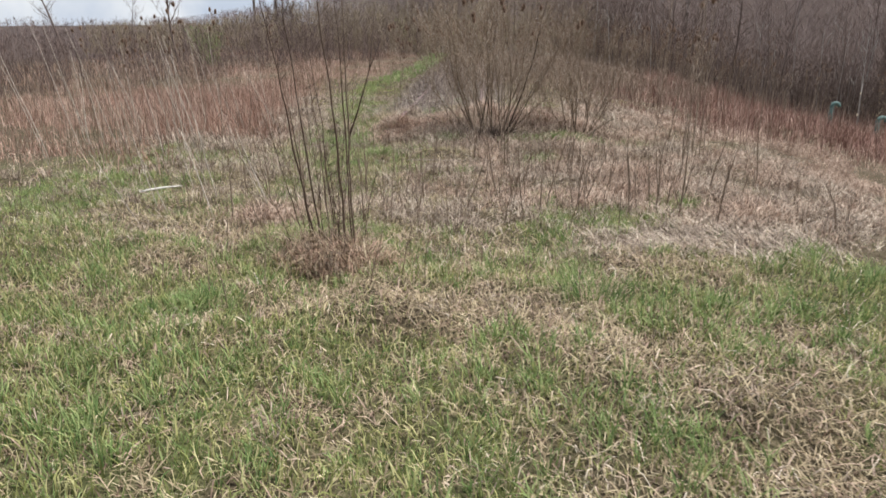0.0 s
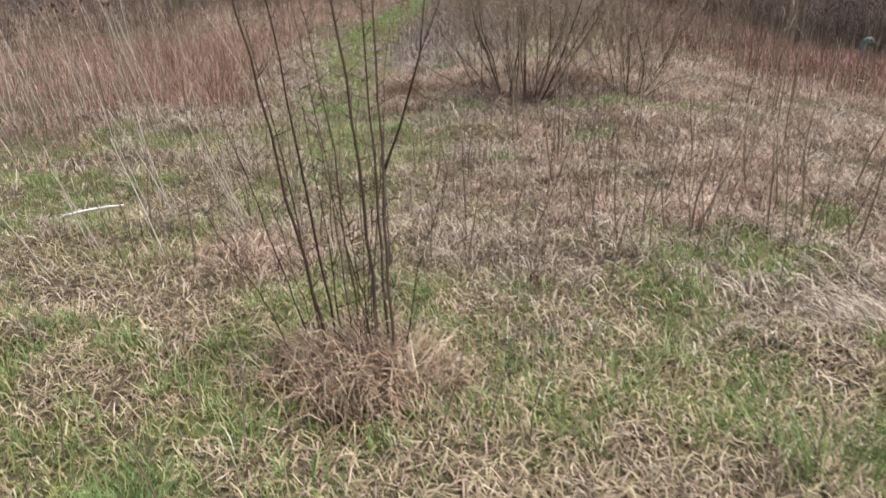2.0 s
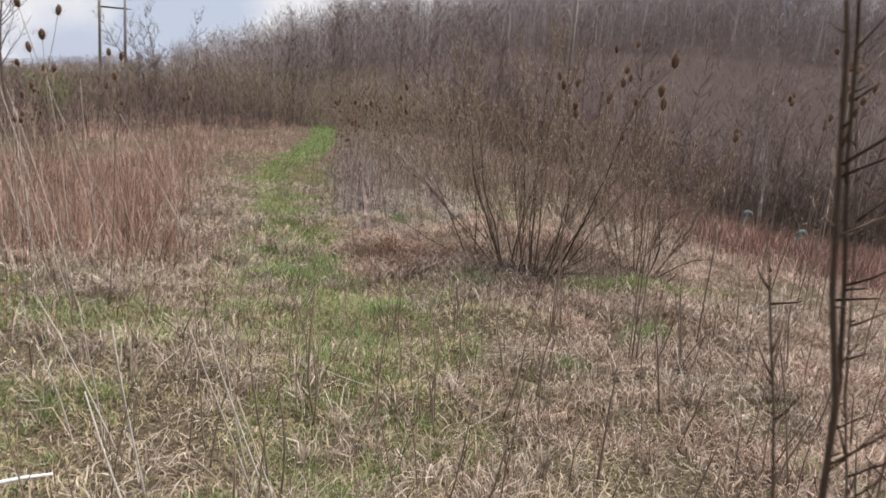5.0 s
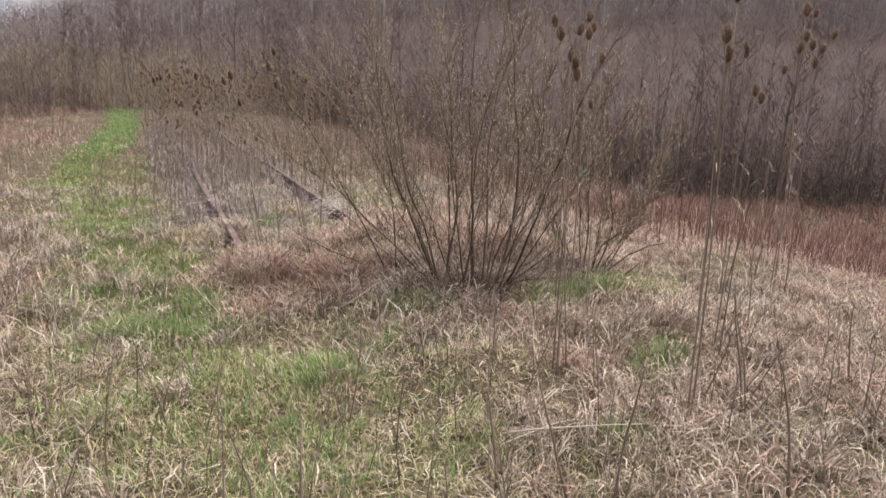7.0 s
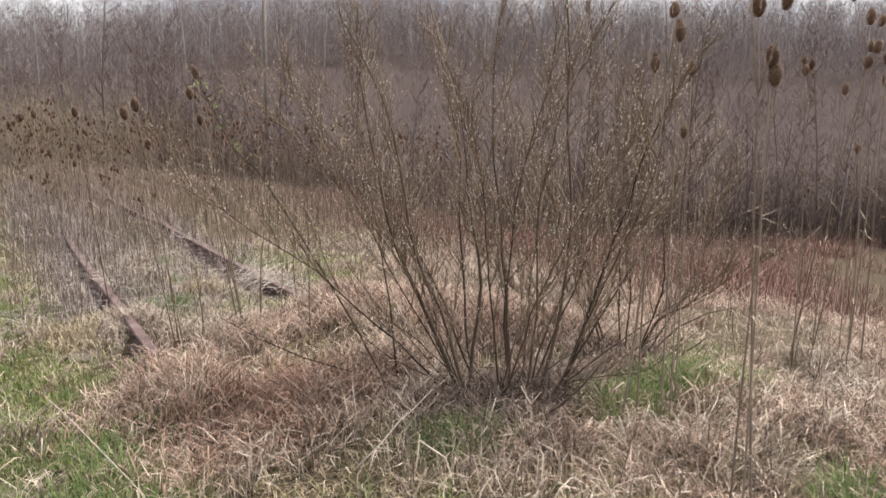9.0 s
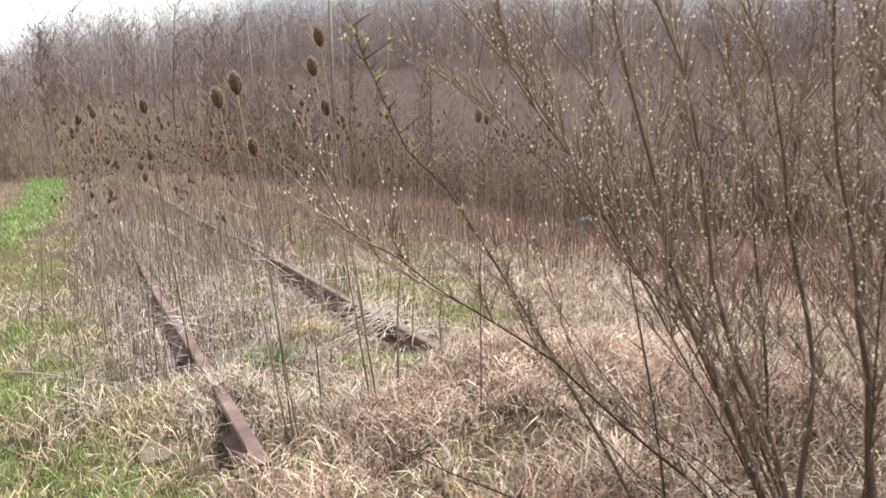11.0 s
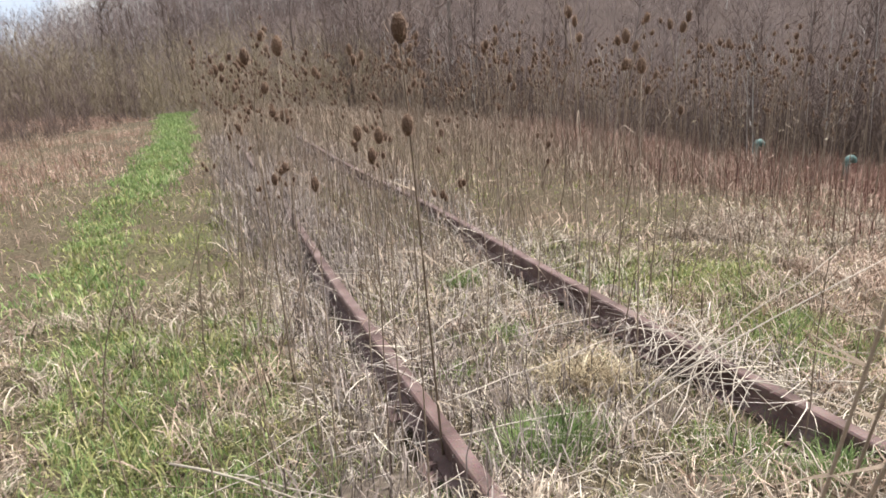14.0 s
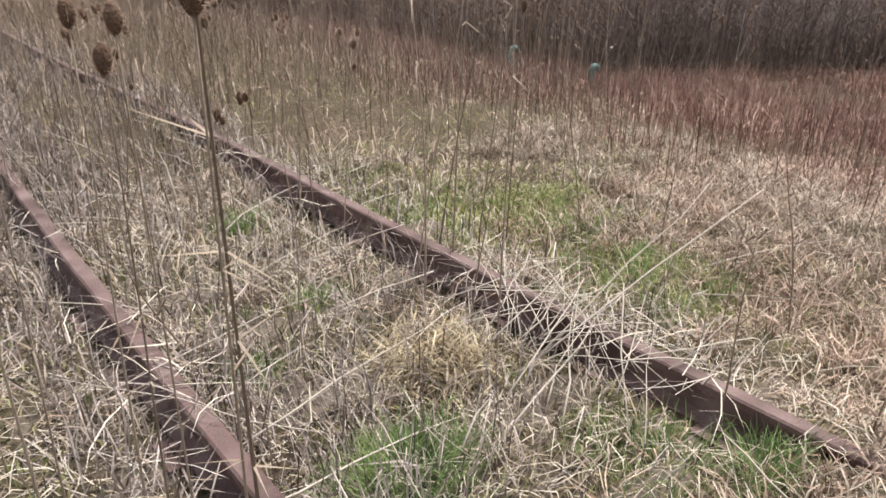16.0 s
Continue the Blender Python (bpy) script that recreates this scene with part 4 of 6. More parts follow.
def leafing_sapling():
    rnd = random.Random(44)
    r = root("leafing_sapling", 1.2, 12.2, label="slender leaning sapling with pale green opening buds", category="sapling")
    z0 = r.location.z
    lines = ([(0, 0, -0.05), (-0.20, 0.11, 0.40), (-0.38, 0.21, 0.76), (-0.53, 0.30, 1.05), (-0.68, 0.38, 1.32), (-0.82, 0.415, 1.46), (-0.90, 0.405, 1.61), (-0.97, 0.39, 1.74), (-1.01, 0.39, 1.84)],
             [(0.03, 0.02, -0.05), (-0.20, 0.12, 0.10), (-0.5, 0.22, 0.22), (-0.75, 0.30, 0.36), (-0.95, 0.34, 0.5)],
             [(0.05, 0, -0.05), (0.05, 0.12, 0.5), (0.0, 0.25, 1.1), (-0.08, 0.32, 1.7)])
    for k, line in enumerate(lines):
        g, lv = Geo(), Geo()
        pts = [Vector(p) for p in line]
        g.tube(pts, [0.0068 * (1 - 0.8 * i / (len(pts) - 1)) for i in range(len(pts))], 6)
        st = part("stem", g, M_BARK, r)
        for i in range(1, len(pts)):
            for q in range(9):
                o = pts[i - 1].lerp(pts[i], (q + rnd.random()) / 9)
                a = rnd.uniform(0, 2 * math.pi)
                tw = bend(o, (math.cos(a), math.sin(a), 0.8), rnd.choice((0.02, 0.03, 0.05, 0.12)) * rnd.uniform(0.8, 1.2), 2, rnd, 0.06)
                tg = Geo()
                tg.tube(tw, [0.0022, 0.0017, 0.0010], 4)
                part("twig", tg, M_BARK, st)
                for _ in range(rnd.choice((0, 2, 3, 4))):
                    c = tw[2]
                    b = rnd.uniform(0, 2 * math.pi)
                    e = c + Vector((math.cos(b), math.sin(b), rnd.uniform(-0.2, 1.2))) * rnd.uniform(0.012, 0.028)
                    m = c.lerp(e, 0.5) + Vector((0, 0, 0.002))
                    s = (e - c).cross(Vector((rnd.gauss(0, 0.5), 0.3, 0.9))).normalized() * rnd.uniform(0.0035, 0.006)
                    f = len(lv.v)
                    lv.v += [c, m - s, e, m + s, m - Vector((0, 0, 0.003))]
                    lv.f += [(f, f + 1, f + 4), (f + 1, f + 2, f + 4), (f + 2, f + 3, f + 4), (f + 3, f, f + 4)]
        tagged(part("bud_spray", lv, M_LEAFBUD, st, "small pale green leaf buds", False), kind="stuff")


leafing_sapling()

# ---------------------------------------------------------------- woods


def bare_tree_mesh(seed, height, bushy):
    rnd = random.Random(seed)
    trunk, crown = Geo(), Geo()
    main = bend((0, 0, -0.3), (rnd.gauss(0, 0.06), rnd.gauss(0, 0.06), 1), height, 9, rnd, 0.05, 0.04)
    r0 = height * rnd.uniform(0.006, 0.009)
    trunk.tube(main, [r0 * (1 - 0.9 * i / 9) for i in range(10)], 6)
    for i in range(1 if bushy else 3, 10):
        for _ in range(3):
            o = main[i - 1].lerp(main[i], rnd.random())
            a = rnd.uniform(0, 2 * math.pi)
            ln = height * rnd.uniform(0.12, 0.3) * (1.1 - 0.06 * i)
            br = bend(o, (math.cos(a), math.sin(a), rnd.uniform(0.5, 1.3)), ln, 3, rnd, 0.08, 0.08)
            trunk.tube(br, [r0 * 0.3, r0 * 0.22, r0 * 0.15, r0 * 0.06], 3)
            for j in range(1, 4):
                for _ in range(4):
                    t0 = br[j - 1].lerp(br[j], rnd.random())
                    b = rnd.uniform(0, 2 * math.pi)
                    t1 = t0 + Vector((math.cos(b), math.sin(b), rnd.uniform(0.3, 1.6))) * ln * rnd.uniform(0.15, 0.4)
                    crown.sliver(t0, t1, 0.022, b)
                    for _ in range(2):
                        c = rnd.uniform(0, 2 * math.pi)
                        t2 = t0.lerp(t1, rnd.uniform(0.3, 0.9))
                        crown.sliver(t2, t2 + Vector((math.cos(c), math.sin(c), rnd.uniform(0.2, 1.4))) * ln * rnd.uniform(0.08, 0.22), 0.016, c)
    return trunk.mesh("trunk", M_TREE), crown.mesh("crown", M_CROWN, False)


TREES = [bare_tree_mesh(200 + k, h, b) for k, (h, b) in enumerate(((7.5, 0), (9, 0), (6, 1), (10, 0), (5, 1), (8, 0)))]


TREE_H = (7.5, 9, 6, 10, 5, 8)


def bare_tree(x, y, kind, scale, turn, lean=0.0, label="leafless grey-brown tree at the wood's edge"):
    r = root("bare_tree", x, y, None, label, "tree", "trees of the wood")
    r.scale, r.rotation_euler = (scale, scale, scale), (lean * 0.3, lean, turn)
    part("trunk", TREES[kind][0], None, r)
    part("crown", TREES[kind][1], None, r)


rnd = random.Random(8)
made = 0
while made < 210:
    x, y = rnd.uniform(-8, 52), rnd.uniform(4, 62)
    edge = float(wood_edge(y))
    if not (x > edge or y > 50):
        continue
    depth = x - edge if x > edge else y - 47
    if rnd.random() > math.exp(-depth / 7.0):
        continue
    k = rnd.randrange(6)
    s = rnd.uniform(0.6, 1.05)
    s = min(s, float(capped(x, y, 20.0)) / TREE_H[k])
    if s < 0.3:
        continue
    bare_tree(x, y, k, s, rnd.uniform(0, 6.28), rnd.gauss(0, 0.05))
    made += 1
for x, y, k, s, lean in ((-13.2, 34.5, 5, 1.05, 0.0), (-21, 38, 1, 0.85, -0.25), (-9.0, 43, 4, 1.15, -0.3), (-24, 52, 5, 0.6, 0.1), (-8.2, 45, 2, 0.9, 0.1), (-9.6, 43.2, 2, 0.95, -0.5), (-9.2, 43, 5, 0.62, -0.32), (-10.1, 43.5, 2, 0.8, -0.15)):
    bare_tree(x, y, k, s, 0.0, lean, "leafless tree standing alone at the field's edge")


def far_wood(name, label, n, place, hmin, hmax, twigs, width, mat, seed, upright=1.0):
    """Many leafless crowns too far to count: trunk blades and twig blades in one mesh."""
    g = np.random.default_rng(seed)
    x, y = place(g, n)
    z = ground_z(x, y) - 0.3
    h = capped(x, y, g.uniform(hmin, hmax, len(x)))
    m = len(x)
    base = np.stack([x, y, z], 1)
    top = base + np.stack([g.normal(0, 0.05, m) * h, g.normal(0, 0.05, m) * h, h], 1)
    k = np.repeat(np.arange(m), twigs)
    u = g.uniform(0.02, 0.93, len(k))
    s = base[k] + (top - base)[k] * u[:, None]
    ln = h[k] * g.uniform(0.08, 0.25, len(k)) * (1.15 - 0.6 * u)
    a = g.uniform(0, 2 * math.pi, len(k))
    d = np.stack([np.cos(a), np.sin(a), g.uniform(0.3, 2.2, len(k)) * upright], 1)
    d /= np.linalg.norm(d, axis=1)[:, None]
    s = s + d * (h[k] * 0.16 * g.uniform(0, 1.0, len(k)))[:, None] * np.array([1, 1, 0.3])
    a0 = np.concatenate([base, s])
    b0 = np.concatenate([top, s + d * ln[:, None]])
    w = np.concatenate([np.full(m, width * 1.6), np.full(len(k), width)]) * g.uniform(0.6, 1.3, len(a0))
    t = b0 - a0
    r = g.normal(0, 1, t.shape)
    side = np.cross(t, r)
    side = side / np.linalg.norm(side, axis=1)[:, None] * (w / 2)[:, None]
    co = np.stack([a0 - side, a0 + side, b0], 1).reshape(-1, 3)
    q = len(a0)
    tagged(new(name, raw_mesh(name, co, np.arange(q * 3), np.arange(q) * 3, mat)), label, "woodland", kind="stuff")


def hill_places(g, n):
    yaw = np.radians(g.uniform(-105, 26, n))
    r = np.sqrt(g.uniform(32 ** 2, 178 ** 2, n))
    x, y = -np.sin(yaw) * r, 8 + np.cos(yaw) * r
    k = ~((x < 9) & (y < 54)) & ((x > wood_edge(y) + 6) | (y > 54))
    return x[k], y[k]


def ridge_places(g, n):
    yaw = np.radians(g.uniform(-80, 13, n))
    r = g.uniform(96, 168, n)
    return -np.sin(yaw) * r, 8 + np.cos(yaw) * r


def edge_places(g, n):
    y = g.uniform(0, 60, n)
    x = wood_edge(y) + g.exponential(9.5, n) - 1.0
    k = x > 7
    return x[k], y[k]


def thicket_places(g, n):
    y = g.uniform(4, 50, n)
    x = wood_edge(y) + g.exponential(3.6, n) - 0.5
    k = x > 6.5
    return x[k], y[k]


def left_places(g, n):
    yaw = np.radians(g.uniform(6, 75, n))
    r = g.uniform(40, 120, n)
    return -np.sin(yaw) * r, 8 + np.cos(yaw) * r


def brush_places(g, n):
    y = g.uniform(12, 48, n)
    x = -2.4 - np.maximum(42 - y, 0) * 0.33 - g.exponential(5.0, n)
    return x, y


def scrub_places(g, n):
    x = g.uniform(-26, 10, n)
    return x, 44 + g.exponential(4.5, n) + 0.15 * np.abs(x)


def upper_places(g, n):
    yaw = np.radians(g.uniform(-60, 8, n))
    r = g.uniform(95, 165, n)
    return -np.sin(yaw) * r, 8 + np.cos(yaw) * r


def sky_places(g, n):
    yaw = np.radians(g.uniform(-179, 179, n))
    r = g.uniform(150, 230, n)
    return -np.sin(yaw) * r, 8 + np.cos(yaw) * r


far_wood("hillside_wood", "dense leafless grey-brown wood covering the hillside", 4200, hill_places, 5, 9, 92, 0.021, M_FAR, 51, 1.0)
far_wood("ridge_wood", "dense leafless wood along the ridge, paled grey for haze", 4600, ridge_places, 7, 12, 76, 0.036, M_RIDGE, 58, 1.0)
far_wood("wood_understorey", "tangled brown undergrowth along the wood's edge", 3700, edge_places, 1.2, 5.0, 70, 0.0095, M_CROWN, 52, 0.8)
far_wood("wood_thicket", "dense upright saplings coloured dark for the wood's shade", 3600, thicket_places, 0.9, 3.4, 44, 0.014, M_THICKET, 59, 0.9)
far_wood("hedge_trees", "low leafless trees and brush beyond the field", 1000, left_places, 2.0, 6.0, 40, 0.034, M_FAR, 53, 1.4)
far_wood("field_brush", "brown leafless brush bordering the meadow", 1100, brush_places, 1.0, 3.2, 46, 0.012, M_CROWN, 56, 1.5)
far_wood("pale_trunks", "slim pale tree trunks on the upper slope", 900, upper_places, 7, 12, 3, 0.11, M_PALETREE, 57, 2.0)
far_wood("edge_trunks", "slim pale trunks at the wood's edge", 260, edge_places, 3.5, 7, 8, 0.030, M_PALETREE, 60, 1.8)
far_wood("olive_scrub", "olive-brown leafless scrub at the end of the path", 1000, scrub_places, 1.8, 4.4, 60, 0.016, M_OLIVE, 54, 1.3)
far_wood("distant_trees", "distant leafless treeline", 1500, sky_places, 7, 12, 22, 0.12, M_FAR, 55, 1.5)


def leafy_shrub():
    rnd = random.Random(61)
    r = root("leafy_shrub", -11.0, 33.0, label="shrub with fresh pale green leaves among brown brush", category="shrub")
    for k in range(6):
        g, lv = Geo(), Geo()
        a = k * 1.05
        pts = bend((0, 0, -0.1), (0.35 * math.cos(a), 0.35 * math.sin(a), 1), rnd.uniform(1.3, 2.1), 6, rnd, 0.03, 0.08)
        g.tube(pts, [0.02, 0.017, 0.014, 0.011, 0.008, 0.006, 0.003], 5)
        for _ in range(260):
            i = rnd.randrange(1, 7)
            o = pts[i] + Vector((rnd.gauss(0, 0.2), rnd.gauss(0, 0.2), rnd.gauss(0, 0.15)))
            lv.sliver(o, o + Vector((rnd.gauss(0, 1), rnd.gauss(0, 1), rnd.gauss(0.3, 1))).normalized() * 0.07, 0.04, rnd.uniform(0, 6))
        st = part("stem", g, M_BARK, r)
        tagged(part("foliage", lv, M_LEAFGREEN, st, "small pale green leaves", False), kind="stuff")


leafy_shrub()

# ---------------------------------------------------------------- poles


def pole_line():
    r = root("power_pylon", -38.0, 131.0, label="tall wooden two-pole power line frame with cross beams", category="pylon")
    h = 20.5
    for sx, hh in ((-2.0, h), (2.0, h - 2.2)):
        g = Geo()
        g.tube([(sx, 0, -1), (sx * 1.0, 0, hh * 0.5), (sx, 0, hh)], [0.26, 0.22, 0.17], 8)
        part("pole", g, M_WOOD, r)
        for k in range(3):
            i = Geo()
            i.tube([(sx, 0.2, hh - 1.2 - 1.5 * k), (sx + 0.9, 0.2, hh - 1.2 - 1.5 * k)], [0.07, 0.07], 6)
            part("insulator_arm", i, M_WOOD, r)
    for z in (h - 4.0, h - 6.4):
        g = Geo()
        g.box(pose(0, 0.25, z), 4.6, 0.18, 0.28)
        part("cross_beam", g, M_WOOD, r, round_off=False)
    x, y = 18.4, 62.0
    r = root("utility_pole", x, y, label="slim wooden utility pole on the wooded slope", category="utility pole")
    g = Geo()
    z0 = r.location.z
    g.tube([(0, 0, -1), (0, 0, 7), (0, 0, 14.5 - z0)], [0.17, 0.15, 0.12], 8)
    part("pole", g, M_WOOD, r)
    for k in range(3):
        i = Geo()
        i.tube([(0, -0.1, 13.6 - z0 - 0.8 * k), (0.25, -0.1, 13.6 - z0 - 0.8 * k)], [0.05, 0.07], 6)
        part("insulator", i, M_WIRE, r)


pole_line()


def vent_pipe(x, y, top, label):
    r = root("vent_pipe", x, y, label=label, category="pipe", group="teal pipes at the wood's edge")
    h = top - r.location.z
    g, c = Geo(), Geo()
    g.tube([(0, 0, -0.2), (0.0, 0, h * 0.5), (0.0, 0, h - 0.14)], [0.085, 0.085, 0.085], 14)
    part("pipe", g, M_TEAL, r)
    arc = [(0.14 - 0.14 * math.cos(w), 0, h - 0.14 + 0.14 * math.sin(w)) for w in (0, 0.4, 0.8, 1.2, 1.6, 2.0, 2.4, 2.8, 3.1)]
    c.tube(arc, [0.088] * 9, 14)
    part("bent_cap", c, M_TEAL, r)
    f = Geo()
    f.tube([(0, 0, h - 0.16), (0, 0, h - 0.12)], [0.105, 0.105], 14)
    part("collar", f, M_TEAL, r)


vent_pipe(15.9, 29.9, -1.35, "faded teal vent pipe with a bent cap in red weeds")
vent_pipe(16.2, 26.9, -1.55, "faded teal vent pipe with a bent cap below the embankment")


def lying(name, a, b, rad, mat, label, category, group=""):
    """A stick or stalk lying from a to b, with a slight bow."""
    a, b = Vector(a), Vector(b)
    r = root(name, a.x, a.y, a.z, label, category, group)
    rnd = random.Random(int(a.x * 977 + a.y * 131))
    g = Geo()
    d = b - a
    pts = [d * u + Vector((rnd.gauss(0, 0.012), rnd.gauss(0, 0.012), 0.02 * math.sin(math.pi * u))) * d.length for u in (0, 0.25, 0.5, 0.75, 1)]
    g.tube(pts, [rad, rad * 0.95, rad * 0.85, rad * 0.7, rad * 0.45], 5)
    part("stalk" if mat is not M_ROT else "branch", g, mat, r)
    return r


gz = lambda x, y: float(ground_z(x, y))
lying("white_stick", (-1.92, 7.18, gz(-1.92, 7.18) + 0.12), (-1.50, 7.30, gz(-1.50, 7.30) + 0.15), 0.013, M_PEELED, "bleached white stick lying in the grass", "stick")
for k, (x, y, dx, dy, rr) in enumerate(((1.95, 11.55, 0.45, -0.35, 0.02), (2.05, 11.75, 0.5, -0.15, 0.016), (1.5, 11.45, -0.5, -0.2, 0.014), (3.0, 11.6, -0.5, -0.1, 0.015), (1.6, 11.3, 0.35, 0.2, 0.012), (1.75, 11.35, 0.5, 0.05, 0.010), (2.3, 11.5, 0.6, 0.1, 0.012), (1.35, 11.5, 0.3, -0.25, 0.009), (2.7, 11.55, 0.45, -0.2, 0.011), (1.9, 11.3, 0.1, 0.3, 0.014))):
    x, y = x + 0.08, y + 0.15
    lying("fallen_branch", (x, y, gz(x, y) + 0.03), (x + dx, y + dy, gz(x + dx, y + dy) + 0.04), rr, M_ROT, "dark fallen branch on the ground under the willow", "branch", "fallen branches")
lying("old_log", (1.86, 13.3, gz(1.86, 13.3) + 0.05), (1.72, 12.6, gz(1.72, 12.6) + 0.06), 0.045, M_ROT, "grey weathered log lying in dry grass", "log")
for p, q, rad in (((-0.64, 12.81, 0.22), (-0.29, 11.38, 0.12), 0.0026), ((0.67, 9.21, 0.2), (1.38, 9.0, 0.22), 0.005), ((-1.05, 15.9, 0.1), (-0.5, 15.33, 0.08), 0.006), ((0.44, 11.15, 0.25), (0.98, 11.42, 0.42), 0.0028)):
    lying("dead_stalk", p, q, rad, M_PALE, "long bleached dead stalk lying over the grass", "stalk", "fallen stalks in the grass")
# stalks fallen across the rail
rnd = random.Random(77)
for k in range(110):
    if k < 60:
        u = rnd.gauss(0, 1)
        x, y = 1.58 + rnd.gauss(0, 0.10), 15.72 + 0.28 * u
        a = rnd.choice((rnd.gauss(0.45, 0.3), rnd.gauss(0.75, 0.25), rnd.gauss(2.7, 0.4), rnd.gauss(1.35, 0.25)))
        ln, z0, lift = rnd.uniform(0.25, 0.8), 0.195, rnd.uniform(-0.05, 0.10)
    else:
        x, y = rnd.choice((rnd.gauss(0.12, 0.25), rnd.gauss(1.5, 0.3), rnd.uniform(0.2, 1.4))), rnd.uniform(14.6, 19.5)
        a, ln, z0, lift = rnd.uniform(0, 6.28), rnd.uniform(0.3, 1.0), 0.185, rnd.uniform(-0.06, 0.14)
    dx, dy = math.cos(a) * ln / 2, math.sin(a) * ln / 2
    za = max(gz(x - dx, y - dy) + 0.02, z0 - rnd.uniform(0, 0.1))
    zb = max(gz(x + dx, y + dy) + 0.03, z0 + lift)
    lying("dead_stalk", (x - dx, y - dy, za), (x + dx, y + dy, zb), rnd.uniform(0.0018, 0.0038), M_PALE, "bleached dead stalk fallen across the rusty rail", "stalk", "fallen stalks on the track")
for p, q in (((1.2, 15.6, 0.06), (2.5, 15.34, 0.64)), ((1.22, 15.55, 0.08), (2.42, 15.52, 0.66)), ((1.80, 15.55, 0.30), (1.25, 15.08, 0.02)), ((0.12, 15.75, 0.15), (1.1, 16.0, 0.13)),
             ((-0.95, 15.9, 0.03), (-0.2, 15.2, 0.05)), ((-0.05, 15.5, 0.14), (0.85, 15.5, 0.08)), ((1.1, 15.25, 0.08), (1.75, 15.75, 0.2)), ((0.9, 15.35, 0.06), (1.6, 15.5, 0.2))):
    lying("dead_stalk", p, q, 0.0042, M_PALE, "long bleached dead stalk leaning over the track", "stalk", "fallen stalks on the track")

# ---------------------------------------------------------------- grass, weeds and litter


def meadow(x, y):
    """1 in the tall russet grass beside the path."""
    return smooth((-1.25 - 0.2 * np.clip(y - 14, 0, 9) - x - 1.3 * (vnoise(x, y, 0.7, 61) - 0.4)) / 1.0) * smooth((y - 11.5) / 1.0) * smooth((27 - y) / 6)


def under_willow(x, y):
    """1 in the dark tangle at the willow's foot, fading outwards."""
    return np.exp(-((x - 1.85) / 0.8) ** 2 - ((y - 11.65) / 0.5) ** 2)


def lay(x, y, spread=0.7):
    """Headings of flattened grass, which lies the same way over each patch."""
    return 4 * math.pi * vnoise(x, y, 0.6, 50) + rng.normal(0, spread * 1.5, len(x))


